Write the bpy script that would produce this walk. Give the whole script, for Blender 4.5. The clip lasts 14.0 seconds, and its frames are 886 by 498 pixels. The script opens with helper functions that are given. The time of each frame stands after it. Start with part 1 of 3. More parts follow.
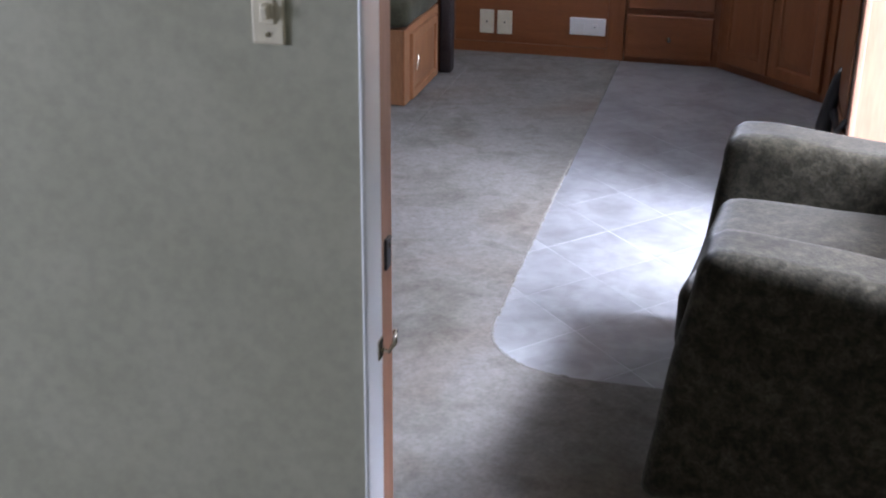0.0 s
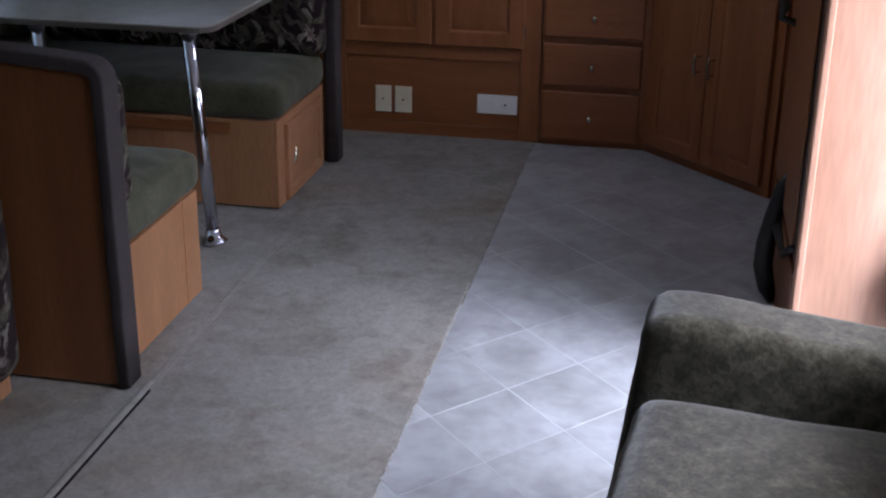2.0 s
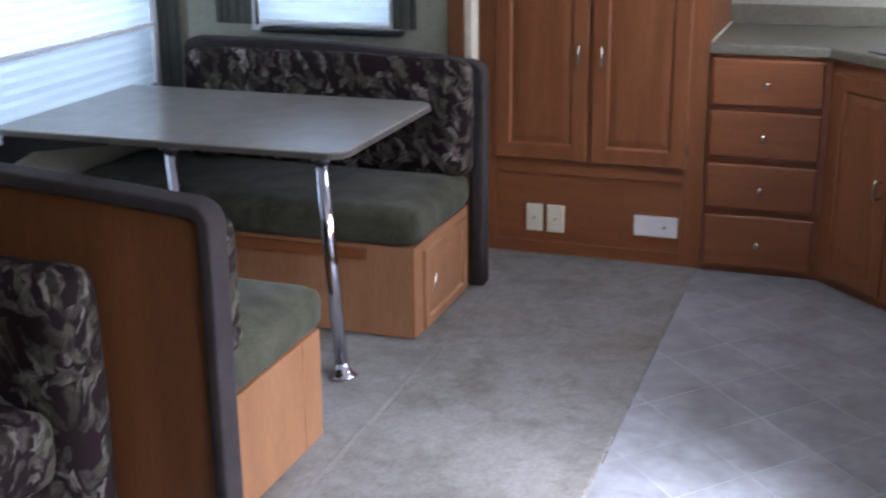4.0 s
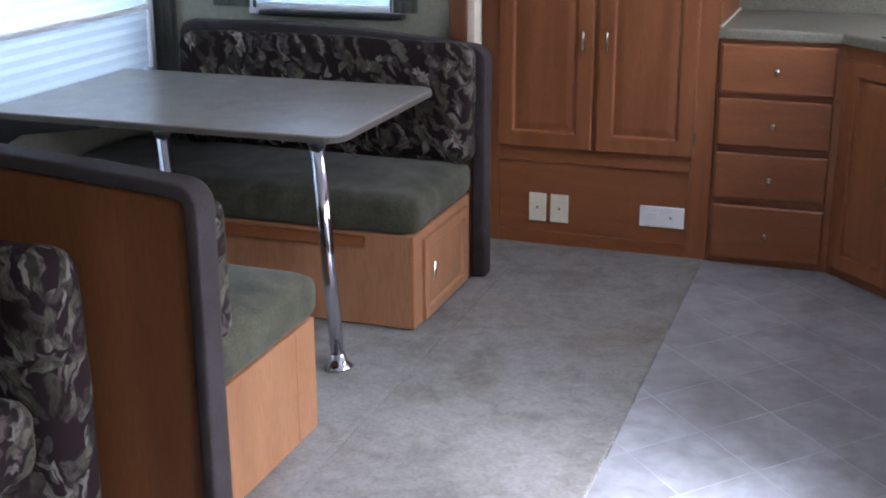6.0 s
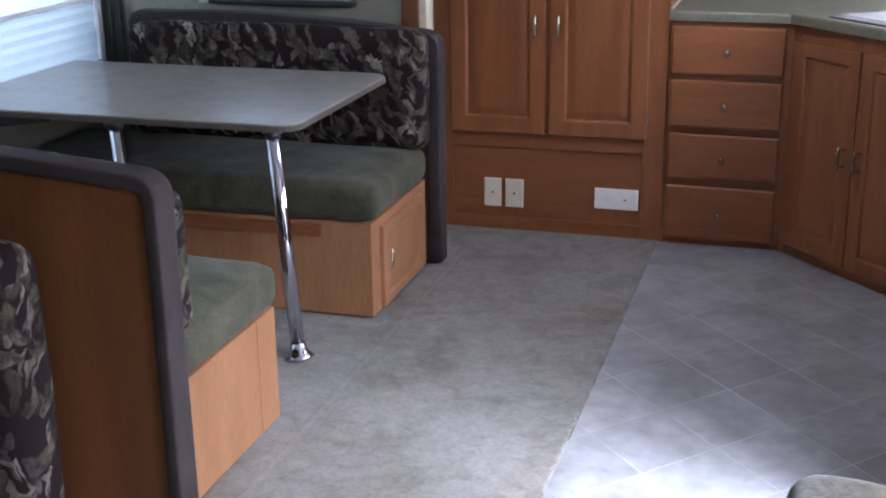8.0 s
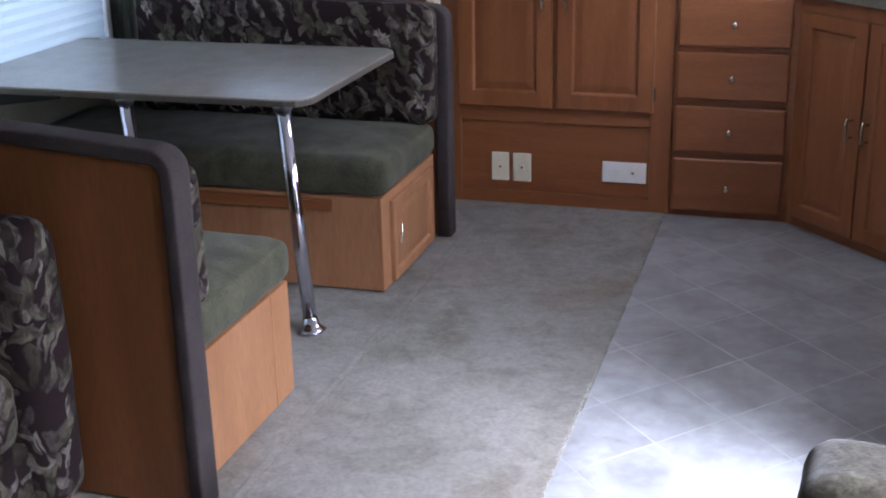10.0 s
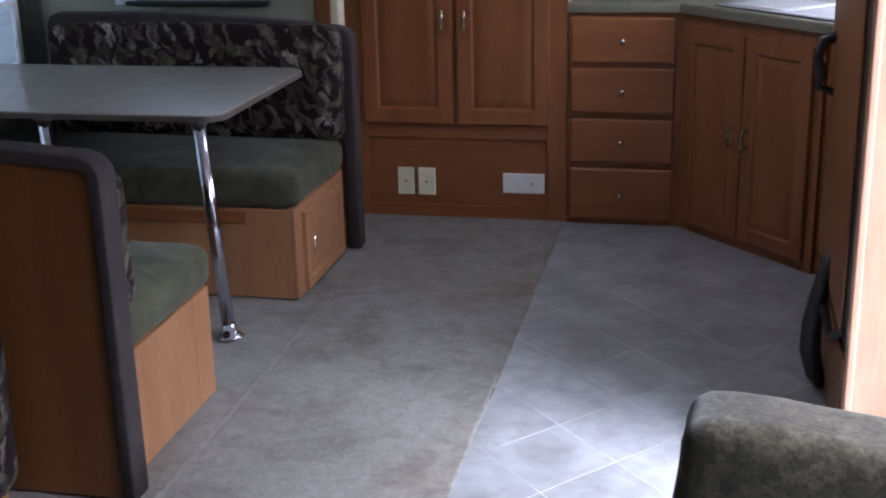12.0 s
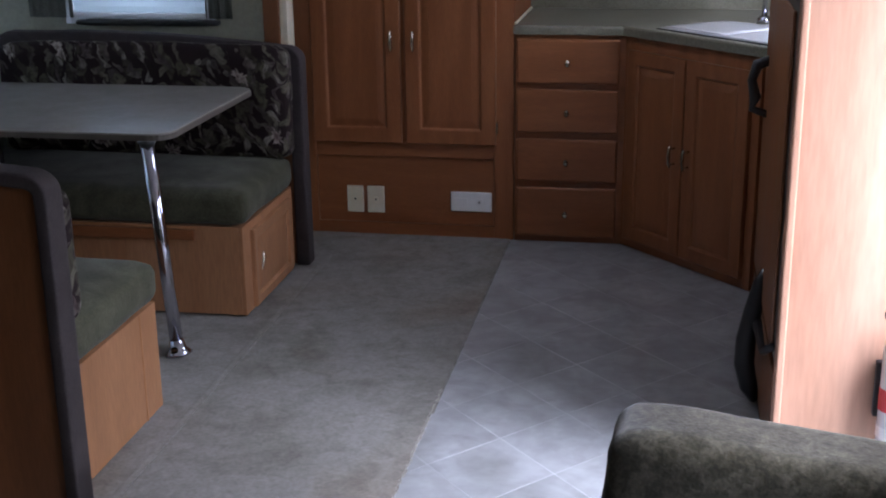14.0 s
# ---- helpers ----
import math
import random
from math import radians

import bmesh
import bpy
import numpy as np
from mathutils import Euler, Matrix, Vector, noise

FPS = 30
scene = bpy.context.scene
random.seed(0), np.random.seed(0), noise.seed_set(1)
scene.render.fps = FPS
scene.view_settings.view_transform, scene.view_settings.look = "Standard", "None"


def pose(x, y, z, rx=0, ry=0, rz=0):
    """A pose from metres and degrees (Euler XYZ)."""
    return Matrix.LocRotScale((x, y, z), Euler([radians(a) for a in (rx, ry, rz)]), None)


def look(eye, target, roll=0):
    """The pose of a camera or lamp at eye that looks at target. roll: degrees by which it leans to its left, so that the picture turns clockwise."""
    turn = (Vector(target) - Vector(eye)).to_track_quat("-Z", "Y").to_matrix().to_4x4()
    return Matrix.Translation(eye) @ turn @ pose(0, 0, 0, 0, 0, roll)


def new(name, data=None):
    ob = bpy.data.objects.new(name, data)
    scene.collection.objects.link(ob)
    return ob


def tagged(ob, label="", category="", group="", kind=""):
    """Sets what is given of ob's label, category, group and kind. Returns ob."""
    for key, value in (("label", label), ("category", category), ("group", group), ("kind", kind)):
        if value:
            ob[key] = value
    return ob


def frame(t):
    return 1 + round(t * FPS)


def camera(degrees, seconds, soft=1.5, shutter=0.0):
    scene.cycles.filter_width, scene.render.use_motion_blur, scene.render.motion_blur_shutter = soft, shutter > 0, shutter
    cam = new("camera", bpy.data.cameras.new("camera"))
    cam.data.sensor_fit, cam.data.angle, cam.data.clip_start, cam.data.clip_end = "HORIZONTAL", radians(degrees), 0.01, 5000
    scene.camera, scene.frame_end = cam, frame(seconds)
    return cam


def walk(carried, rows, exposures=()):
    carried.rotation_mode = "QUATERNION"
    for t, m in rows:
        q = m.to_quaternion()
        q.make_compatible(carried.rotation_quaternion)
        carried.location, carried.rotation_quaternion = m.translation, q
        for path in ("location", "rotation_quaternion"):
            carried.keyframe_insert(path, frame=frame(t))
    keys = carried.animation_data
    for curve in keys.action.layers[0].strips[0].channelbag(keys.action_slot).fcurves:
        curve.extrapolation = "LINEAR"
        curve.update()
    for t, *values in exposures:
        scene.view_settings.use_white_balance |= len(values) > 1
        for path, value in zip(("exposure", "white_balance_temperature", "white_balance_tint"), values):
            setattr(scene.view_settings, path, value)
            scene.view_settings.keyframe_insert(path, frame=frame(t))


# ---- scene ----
cam = camera(39.1, 14.0, soft=2.0, shutter=0.5)
PATH = [
    (0, (0.560, -6.059, 1.492), (0.127, -4.265, 0.724), 0.6),
    (0.5, (0.547, -5.808, 1.482), (0.117, -4.021, 0.699), 1.1),
    (1, (0.591, -5.548, 1.489), (0.166, -3.731, 0.767), 1.7),
    (1.5, (0.600, -5.339, 1.507), (0.209, -3.513, 0.789), 1.0),
    (2, (0.573, -5.188, 1.537), (0.225, -3.359, 0.807), 0.8),
    (2.5, (0.539, -5.074, 1.587), (0.208, -3.240, 0.860), 0.7),
    (3, (0.556, -4.954, 1.621), (0.150, -3.107, 0.969), 0.1),
    (3.5, (0.552, -4.881, 1.610), (0.033, -3.039, 1.032), 0.1),
    (4, (0.593, -4.826, 1.603), (-0.036, -3.026, 0.995), -0.5),
    (4.2, (0.597, -4.811, 1.597), (-0.068, -3.029, 0.975), -0.7),
    (6.3, (0.567, -4.718, 1.536), (-0.050, -2.916, 0.929), 0.0),
    (6.5, (0.565, -4.716, 1.535), (-0.030, -2.905, 0.932), -0.1),
    (7, (0.559, -4.713, 1.532), (-0.002, -2.891, 0.928), -0.3),
    (7.5, (0.564, -4.721, 1.528), (0.003, -2.902, 0.914), -0.7),
    (8, (0.551, -4.734, 1.537), (-0.007, -2.920, 0.905), -0.8),
    (8.2, (0.549, -4.738, 1.537), (-0.007, -2.925, 0.899), -0.8),
    (10.3, (0.522, -4.770, 1.529), (-0.032, -2.967, 0.859), -1.4),
    (10.5, (0.520, -4.781, 1.528), (-0.022, -2.975, 0.856), -1.5),
    (11, (0.530, -4.847, 1.519), (0.033, -3.023, 0.856), -1.7),
    (11.5, (0.546, -4.928, 1.531), (0.099, -3.088, 0.880), -1.5),
    (12, (0.571, -4.983, 1.516), (0.158, -3.126, 0.896), -1.4),
    (12.5, (0.603, -5.016, 1.529), (0.209, -3.151, 0.927), -1.3),
    (13, (0.625, -5.023, 1.515), (0.242, -3.153, 0.924), -1.2),
    (13.5, (0.624, -5.046, 1.539), (0.265, -3.173, 0.936), -0.9),
    (14, (0.625, -5.044, 1.536), (0.277, -3.166, 0.942), -0.7),
]
walk(cam, [(t, look(eye, target, roll)) for t, eye, target, roll in PATH],
     exposures=[(0, 0.42), (0.5, 0.16), (1.0, 0.06), (1.5, -0.32), (2.7, -0.30), (3.0, -0.04), (3.6, 0.62), (4.2, 0.86), (8.2, 0.88), (10.5, 0.68), (11.5, 0.24), (12.2, 0.18), (12.6, 0.1), (14.0, -0.25)])

# world, sun and exposure
world = bpy.data.worlds.new("sky")
scene.world = world
world.use_nodes = True
wn = world.node_tree
sky = wn.nodes.new("ShaderNodeTexSky")
sky.sky_type, sky.sun_disc, sky.sun_elevation, sky.sun_rotation = "NISHITA", False, radians(50), radians(-60)
wn.links.new(sky.outputs[0], wn.nodes["Background"].inputs[0])
wn.nodes["Background"].inputs[1].default_value = 0.10
sun = new("sun", bpy.data.lights.new("sun", "SUN"))
sun.data.energy, sun.data.angle, sun.data.color = 1.0, radians(15), (1, 0.96, 0.9)
sun.matrix_world = look((-5, 3, 7), (0, -2, 0))


def opening_light(name, eye, target, sx, sy, power, color):
    lamp = new(name, bpy.data.lights.new(name, "AREA"))
    lamp.data.shape, lamp.data.size, lamp.data.size_y = "RECTANGLE", sx, sy
    lamp.data.energy, lamp.data.color = power, color
    lamp.matrix_world = look(eye, target)
    return lamp


DAY = (0.74, 0.80, 1.04)
opening_light("daylight_sky_door", (2.20, -3.32, 2.92), (0.42, -2.2, 0.1), 1.9, 1.5, 1750, DAY)
opening_light("daylight_door", (1.62, -2.58, 1.00), (0.2, -2.35, 0.2), 0.68, 1.75, 9, DAY)
opening_light("daylight_window_chair", (1.60, -3.55, 1.52), (0.90, -3.35, 0.4), 0.85, 0.5, 19, DAY).data.spread = radians(120)
opening_light("daylight_window_kitchen", (1.62, -0.82, 1.38), (-0.2, -1.2, 0.0), 0.60, 0.62, 26, DAY)
opening_light("daylight_window_dinette", (-2.50, -1.30, 1.15), (-1.0, -1.30, 1.0), 1.6, 0.85, 29, DAY)
opening_light("daylight_window_slide", (-1.44, 0.0, 1.28), (-1.44, -2, 1.0), 0.5, 0.6, 11, DAY)
# Overhead lamp added to brighten the far floor; no roof opening is known.
opening_light("fill_light_far_floor", (0.20, -1.02, 2.12), (0.20, -1.02, 0.0), 0.42, 0.42, 8.2, DAY)
# Lamp added behind the camera to brighten the partition; no window is known there.
opening_light("fill_light_partition", (-2.36, -6.1, 1.40), (0.0, -5.3, 1.0), 0.85, 0.65, 42, DAY)


# materials
def mat(name, base, rough=0.6, metal=0.0, vary=None, scale=4.0, stretch=(1, 1, 1), fine=None, bump=0.0, bump_scale=200.0, amount=0.5, coat=0.0, sheen=0.0, spec=0.5):
    """A surface with broad colour variation (vary), fine grain (fine) and relief."""
    m = bpy.data.materials.new(name)
    m.use_nodes = True
    n, l = m.node_tree.nodes, m.node_tree.links
    b = n["Principled BSDF"]
    b.inputs["Base Color"].default_value = (*base, 1)
    b.inputs["Roughness"].default_value, b.inputs["Metallic"].default_value = rough, metal
    b.inputs["Coat Weight"].default_value, b.inputs["Coat Roughness"].default_value = coat, 0.28
    b.inputs["Specular IOR Level"].default_value = spec
    b.inputs["Sheen Weight"].default_value = sheen
    tc = n.new("ShaderNodeTexCoord")
    mp = n.new("ShaderNodeMapping")
    mp.inputs["Scale"].default_value = stretch
    info = n.new("ShaderNodeObjectInfo")
    shift = n.new("ShaderNodeVectorMath")
    shift.operation = "MULTIPLY_ADD"
    shift.inputs[1].default_value = (7, 5, 3)
    l.new(info.outputs["Random"], shift.inputs[0])
    l.new(tc.outputs["Object"], shift.inputs[2])
    l.new(shift.outputs[0], mp.inputs["Vector"])
    color = None
    if vary:
        t = n.new("ShaderNodeTexNoise")
        t.inputs["Scale"].default_value, t.inputs["Detail"].default_value, t.inputs["Distortion"].default_value = scale, 5, 0.6
        l.new(mp.outputs[0], t.inputs["Vector"])
        r = n.new("ShaderNodeValToRGB")
        r.color_ramp.elements[0].position, r.color_ramp.elements[1].position = 0.35, 0.68
        r.color_ramp.elements[0].color, r.color_ramp.elements[1].color = (*base, 1), (*vary, 1)
        l.new(t.outputs[0], r.inputs[0])
        color = r.outputs[0]
        if fine:
            f = n.new("ShaderNodeTexNoise")
            f.inputs["Scale"].default_value, f.inputs["Detail"].default_value = fine[0], 4
            l.new(mp.outputs[0], f.inputs["Vector"])
            mx = n.new("ShaderNodeMix")
            mx.data_type, mx.blend_type = "RGBA", "MULTIPLY"
            fr = n.new("ShaderNodeValToRGB")
            fr.color_ramp.elements[0].position, fr.color_ramp.elements[1].position = 0.3, 0.65
            k = 1 - fine[1]
            fr.color_ramp.elements[0].color, fr.color_ramp.elements[1].color = (k, k, k, 1), (1, 1, 1, 1)
            l.new(f.outputs[0], fr.inputs[0])
            mx.inputs[0].default_value = 1
            l.new(color, mx.inputs[6])
            l.new(fr.outputs[0], mx.inputs[7])
            color = mx.outputs[2]
        l.new(color, b.inputs["Base Color"])
        rr = n.new("ShaderNodeMapRange")
        rr.inputs[3].default_value, rr.inputs[4].default_value = max(0.03, rough - 0.08), min(1, rough + 0.08)
        l.new(t.outputs[0], rr.inputs[0])
        l.new(rr.outputs[0], b.inputs["Roughness"])
    if bump:
        g = n.new("ShaderNodeTexNoise")
        g.inputs["Scale"].default_value, g.inputs["Detail"].default_value = bump_scale, 3
        l.new(mp.outputs[0], g.inputs["Vector"])
        bp = n.new("ShaderNodeBump")
        bp.inputs["Strength"].default_value, bp.inputs["Distance"].default_value = amount, bump
        l.new(g.outputs[0], bp.inputs["Height"])
        l.new(bp.outputs[0], b.inputs["Normal"])
    return m


def tinted(m, tint, scale, lo, hi, across=False):
    """Soiling and other tints of irregular shape over a finished surface colour; across: it runs on from piece to
    piece.
    """
    n, l = m.node_tree.nodes, m.node_tree.links
    socket = n["Principled BSDF"].inputs["Base Color"]
    below = socket.links[0].from_socket
    tc, t, r, mx = n.new("ShaderNodeTexCoord"), n.new("ShaderNodeTexNoise"), n.new("ShaderNodeMapRange"), n.new("ShaderNodeMix")
    t.inputs["Scale"].default_value, t.inputs["Detail"].default_value, t.inputs["Distortion"].default_value = scale, 6, 1.0
    l.new(n.new("ShaderNodeNewGeometry").outputs["Position"] if across else tc.outputs["Object"], t.inputs["Vector"])
    r.inputs[1].default_value, r.inputs[2].default_value = lo, hi
    l.new(t.outputs[0], r.inputs[0])
    mx.data_type, mx.blend_type = "RGBA", "MULTIPLY"
    l.new(r.outputs[0], mx.inputs[0])
    l.new(below, mx.inputs[6])
    mx.inputs[7].default_value = (*tint, 1)
    l.new(mx.outputs[2], socket)


def floral(name):
    """Dark brown upholstery with curling olive and grey leaves and sparse pale pink blossoms."""
    m = mat(name, (0.03, 0.02, 0.018), 0.9, bump=0.001, bump_scale=500, spec=0.12)
    n, l = m.node_tree.nodes, m.node_tree.links
    b = n["Principled BSDF"]
    tc = n.new("ShaderNodeTexCoord")
    sep = n.new("ShaderNodeSeparateXYZ")
    l.new(tc.outputs["Object"], sep.inputs[0])

    def calc(op, a, c=0.0, third=0.0):
        k = n.new("ShaderNodeMath")
        k.operation = op
        for i, v in enumerate((a, c, third)):
            if isinstance(v, (int, float)):
                k.inputs[i].default_value = v
            else:
                l.new(v, k.inputs[i])
        return k.outputs[0]

    def cloud(scale, detail):
        t = n.new("ShaderNodeTexNoise")
        t.inputs["Scale"].default_value, t.inputs["Detail"].default_value = scale, detail
        l.new(tc.outputs["Object"], t.inputs["Vector"])
        return t

    wave = n.new("ShaderNodeSeparateColor")
    l.new(cloud(17, 2).outputs["Color"], wave.inputs[0])
    across = calc("MULTIPLY_ADD", wave.outputs[0], 0.075, calc("ADD", sep.outputs[0], sep.outputs[1]))
    up = calc("MULTIPLY_ADD", wave.outputs[1], 0.075, calc("MULTIPLY_ADD", calc("SUBTRACT", sep.outputs[0], sep.outputs[1]), 0.55, sep.outputs[2]))

    def over(below, color, mask):
        mx = n.new("ShaderNodeMix")
        mx.data_type = "RGBA"
        l.new(mask, mx.inputs[0])
        for i, v in ((6, below), (7, color)):
            if isinstance(v, tuple):
                mx.inputs[i].default_value = (*v, 1)
            else:
                l.new(v, mx.inputs[i])
        return mx.outputs[2]

    def cells(scale, shift):
        """Scattered spots on the cloth: place within the spot, and three random numbers."""
        u, v = calc("MULTIPLY_ADD", across, scale, shift), calc("MULTIPLY_ADD", up, scale, shift * 1.7)
        at = n.new("ShaderNodeCombineXYZ")
        l.new(u, at.inputs[0])
        l.new(v, at.inputs[1])
        vor = n.new("ShaderNodeTexVoronoi")
        vor.voronoi_dimensions = "2D"
        vor.inputs["Scale"].default_value = 1.0
        l.new(at.outputs[0], vor.inputs["Vector"])
        place, rnd = n.new("ShaderNodeSeparateXYZ"), n.new("ShaderNodeSeparateColor")
        l.new(vor.outputs["Position"], place.inputs[0])
        l.new(vor.outputs["Color"], rnd.inputs[0])
        return calc("SUBTRACT", u, place.outputs[0]), calc("SUBTRACT", v, place.outputs[1]), rnd

    def ramp(value, lo, hi):
        r = n.new("ShaderNodeMapRange")
        r.inputs[1].default_value, r.inputs[2].default_value = lo, hi
        l.new(value, r.inputs[0])
        return r.outputs[0]

    out = (0.020, 0.012, 0.013)
    for scale, shift, length, width, curl, tones, share in (
        (12, 3.1, 0.75, 0.27, 0.5, ((0.040, 0.033, 0.026), (0.092, 0.084, 0.058)), 0.05),
        (15, 7.7, 0.70, 0.22, -0.7, ((0.062, 0.050, 0.046), (0.142, 0.132, 0.098)), 0.25),
        (19, 1.9, 0.66, 0.19, 0.8, ((0.090, 0.068, 0.066), (0.215, 0.198, 0.168)), 0.38),
    ):
        x, y, rnd = cells(scale, shift)
        turn = calc("MULTIPLY", rnd.outputs[0], 6.283)
        cs, sn = calc("COSINE", turn), calc("SINE", turn)
        a = calc("ADD", calc("MULTIPLY", x, cs), calc("MULTIPLY", y, sn))
        c = calc("SUBTRACT", calc("MULTIPLY", y, cs), calc("MULTIPLY", x, sn))
        aa = calc("MULTIPLY", a, a)
        side = calc("ABSOLUTE", calc("MULTIPLY_ADD", aa, curl, c))
        room = calc("MULTIPLY_ADD", aa, -width / length**2, width)
        inside = ramp(calc("SUBTRACT", room, side), -0.01, 0.085)
        keep = calc("GREATER_THAN", rnd.outputs[1], share)
        rib = ramp(side, 0.035, 0.012)
        tone = over(tones[0], tones[1], ramp(calc("MULTIPLY_ADD", a, 0.7, rnd.outputs[2]), 0.1, 0.9))
        tone = over(tone, (0.022, 0.017, 0.014), calc("MULTIPLY", rib, 0.4))
        out = over(out, tone, calc("MULTIPLY", inside, keep))
    x, y, rnd = cells(6.8, 5.3)
    angle = calc("ARCTAN2", y, x)
    petals = calc("MULTIPLY_ADD", calc("COSINE", calc("MULTIPLY_ADD", angle, 5.0, calc("MULTIPLY", rnd.outputs[0], 6.0))), 0.035, calc("MULTIPLY_ADD", calc("COSINE", calc("MULTIPLY", angle, 9.0)), 0.045, 0.185))
    dist = calc("SQRT", calc("ADD", calc("MULTIPLY", x, x), calc("MULTIPLY", y, y)))
    bloom = calc("MULTIPLY", ramp(calc("SUBTRACT", petals, dist), -0.01, 0.05), calc("GREATER_THAN", rnd.outputs[1], 0.76))
    pink = over((0.13, 0.09, 0.085), (0.33, 0.28, 0.25), ramp(calc("MULTIPLY_ADD", rnd.outputs[2], 0.1, dist), 0.05, 0.16))
    out = over(out, pink, bloom)
    out = over(out, (0.019, 0.013, 0.012), calc("MULTIPLY", ramp(cloud(38, 3).outputs[0], 0.46, 0.68), 0.75))
    l.new(out, b.inputs["Base Color"])
    return m


WOOD = mat("oak_cabinet", (0.210, 0.068, 0.022), 0.42, vary=(0.270, 0.096, 0.035), scale=3.0, stretch=(5, 5, 0.55), fine=(60, 0.17), bump=0.0004, bump_scale=120, amount=0.4)
WOOD_H = mat("oak_rail", (0.210, 0.068, 0.022), 0.42, vary=(0.270, 0.096, 0.035), scale=3.0, stretch=(0.55, 5, 5), fine=(60, 0.17), bump=0.0004, bump_scale=120, amount=0.4)
HONEY = mat("honey_wood_panel", (0.295, 0.130, 0.057), 0.5, vary=(0.375, 0.180, 0.087), scale=2.2, stretch=(4, 4, 0.5), fine=(40, 0.2), bump=0.0003, bump_scale=90, amount=0.3)
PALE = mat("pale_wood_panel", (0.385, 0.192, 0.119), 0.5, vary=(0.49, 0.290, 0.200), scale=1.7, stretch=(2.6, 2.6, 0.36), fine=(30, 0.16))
DARKWOOD = mat("brown_wood_panel", (0.165, 0.059, 0.021), 0.42, vary=(0.225, 0.085, 0.031), scale=2.0, stretch=(4, 4, 0.5), fine=(50, 0.18), bump=0.0003, bump_scale=90, amount=0.3)
CARPET = mat("grey_beige_carpet", (0.200, 0.187, 0.168), 0.95, vary=(0.240, 0.227, 0.206), scale=24, fine=(90, 0.20), bump=0.003, bump_scale=420, amount=0.5, spec=0.1)
# Warm tint paints light reflected off the wood, along with brown stains.
tinted(CARPET, (0.86, 0.76, 0.67), 1.1, 0.50, 0.70)
tinted(CARPET, (0.78, 0.78, 0.74), 1.9, 0.50, 0.70)
tinted(CARPET, (0.84, 0.83, 0.81), 6.5, 0.48, 0.64)
FRAYED = mat("frayed_carpet_yarn", (0.25, 0.232, 0.20), 0.95, vary=(0.33, 0.308, 0.27), scale=40, spec=0.1)
SEAM_DARK = mat("shaded_grimy_seam", (0.11, 0.103, 0.088), 0.9, vary=(0.21, 0.20, 0.175), scale=18)
VINYL = mat("grey_vinyl_tile", (0.252, 0.253, 0.256), 0.34, vary=(0.320, 0.321, 0.326), scale=6.5, fine=(22, 0.16), bump=0.0008, bump_scale=60, amount=0.35)
tinted(VINYL, (0.74, 0.735, 0.72), 3.4, 0.46, 0.66, True)
tinted(VINYL, (0.86, 0.855, 0.845), 9.0, 0.48, 0.64, True)


def uneven(m, spread):
    """Each piece a little lighter or darker than the next."""
    n, l = m.node_tree.nodes, m.node_tree.links
    socket = n["Principled BSDF"].inputs["Base Color"]
    below = socket.links[0].from_socket
    info, r, h = n.new("ShaderNodeObjectInfo"), n.new("ShaderNodeMapRange"), n.new("ShaderNodeHueSaturation")
    r.inputs[3].default_value, r.inputs[4].default_value = 1 - spread, 1 + spread
    l.new(info.outputs["Random"], r.inputs[0])
    l.new(r.outputs[0], h.inputs["Value"])
    l.new(below, h.inputs["Color"])
    l.new(h.outputs[0], socket)


uneven(VINYL, 0.05)
GROUT = mat("pale_grout", (0.46, 0.463, 0.467), 0.5, vary=(0.27, 0.272, 0.275), scale=2.6)
WALLPAPER = mat("grey_green_wallpaper", (0.365, 0.355, 0.272), 0.75, vary=(0.412, 0.40, 0.312), scale=5, fine=(70, 0.12), bump=0.0006, bump_scale=90, amount=0.4)
CEIL = mat("white_ceiling", (0.72, 0.71, 0.68), 0.8, vary=(0.78, 0.77, 0.74), scale=8)
WHITE = mat("white_plastic_trim", (0.72, 0.73, 0.75), 0.4, vary=(0.78, 0.79, 0.80), scale=15)
IVORY = mat("ivory_plastic", (0.66, 0.60, 0.46), 0.45, vary=(0.72, 0.66, 0.52), scale=25)
GREYWHITE = mat("white_plastic", (0.76, 0.75, 0.74), 0.4, vary=(0.8, 0.79, 0.78), scale=25)
PLUSH = mat("olive_plush", (0.050, 0.048, 0.028), 0.9, vary=(0.098, 0.096, 0.062), scale=9, fine=(120, 0.3), bump=0.0025, bump_scale=140, amount=0.6, sheen=0.1, spec=0.15)
CHAIRCLOTH = mat("olive_grey_suede", (0.021, 0.0172, 0.0095), 0.92, vary=(0.060, 0.053, 0.036), scale=30, fine=(95, 0.4), bump=0.002, bump_scale=150, amount=0.5, sheen=0.15, spec=0.12)
tinted(CHAIRCLOTH, (0.66, 0.65, 0.61), 75, 0.46, 0.58)
TAUPE = mat("taupe_padded_vinyl", (0.043, 0.034, 0.034), 0.7, vary=(0.064, 0.052, 0.052), scale=10, fine=(200, 0.3), bump=0.0012, bump_scale=320, amount=0.7, spec=0.25)
FLORAL = floral("floral_upholstery")
LAMINATE = mat("grey_green_laminate", (0.155, 0.147, 0.105), 0.32, vary=(0.205, 0.192, 0.142), scale=6, fine=(110, 0.3))
TABLETOP = mat("grey_stone_laminate", (0.30, 0.277, 0.243), 0.27, vary=(0.34, 0.314, 0.278), scale=9, fine=(70, 0.08))
gloss = TABLETOP.node_tree.nodes["Principled BSDF"].inputs["Roughness"]
TABLETOP.node_tree.links.remove(gloss.links[0])  # an even polish
gloss.default_value = 0.21
CHROME = mat("chrome", (0.62, 0.61, 0.69), 0.09, 1.0)
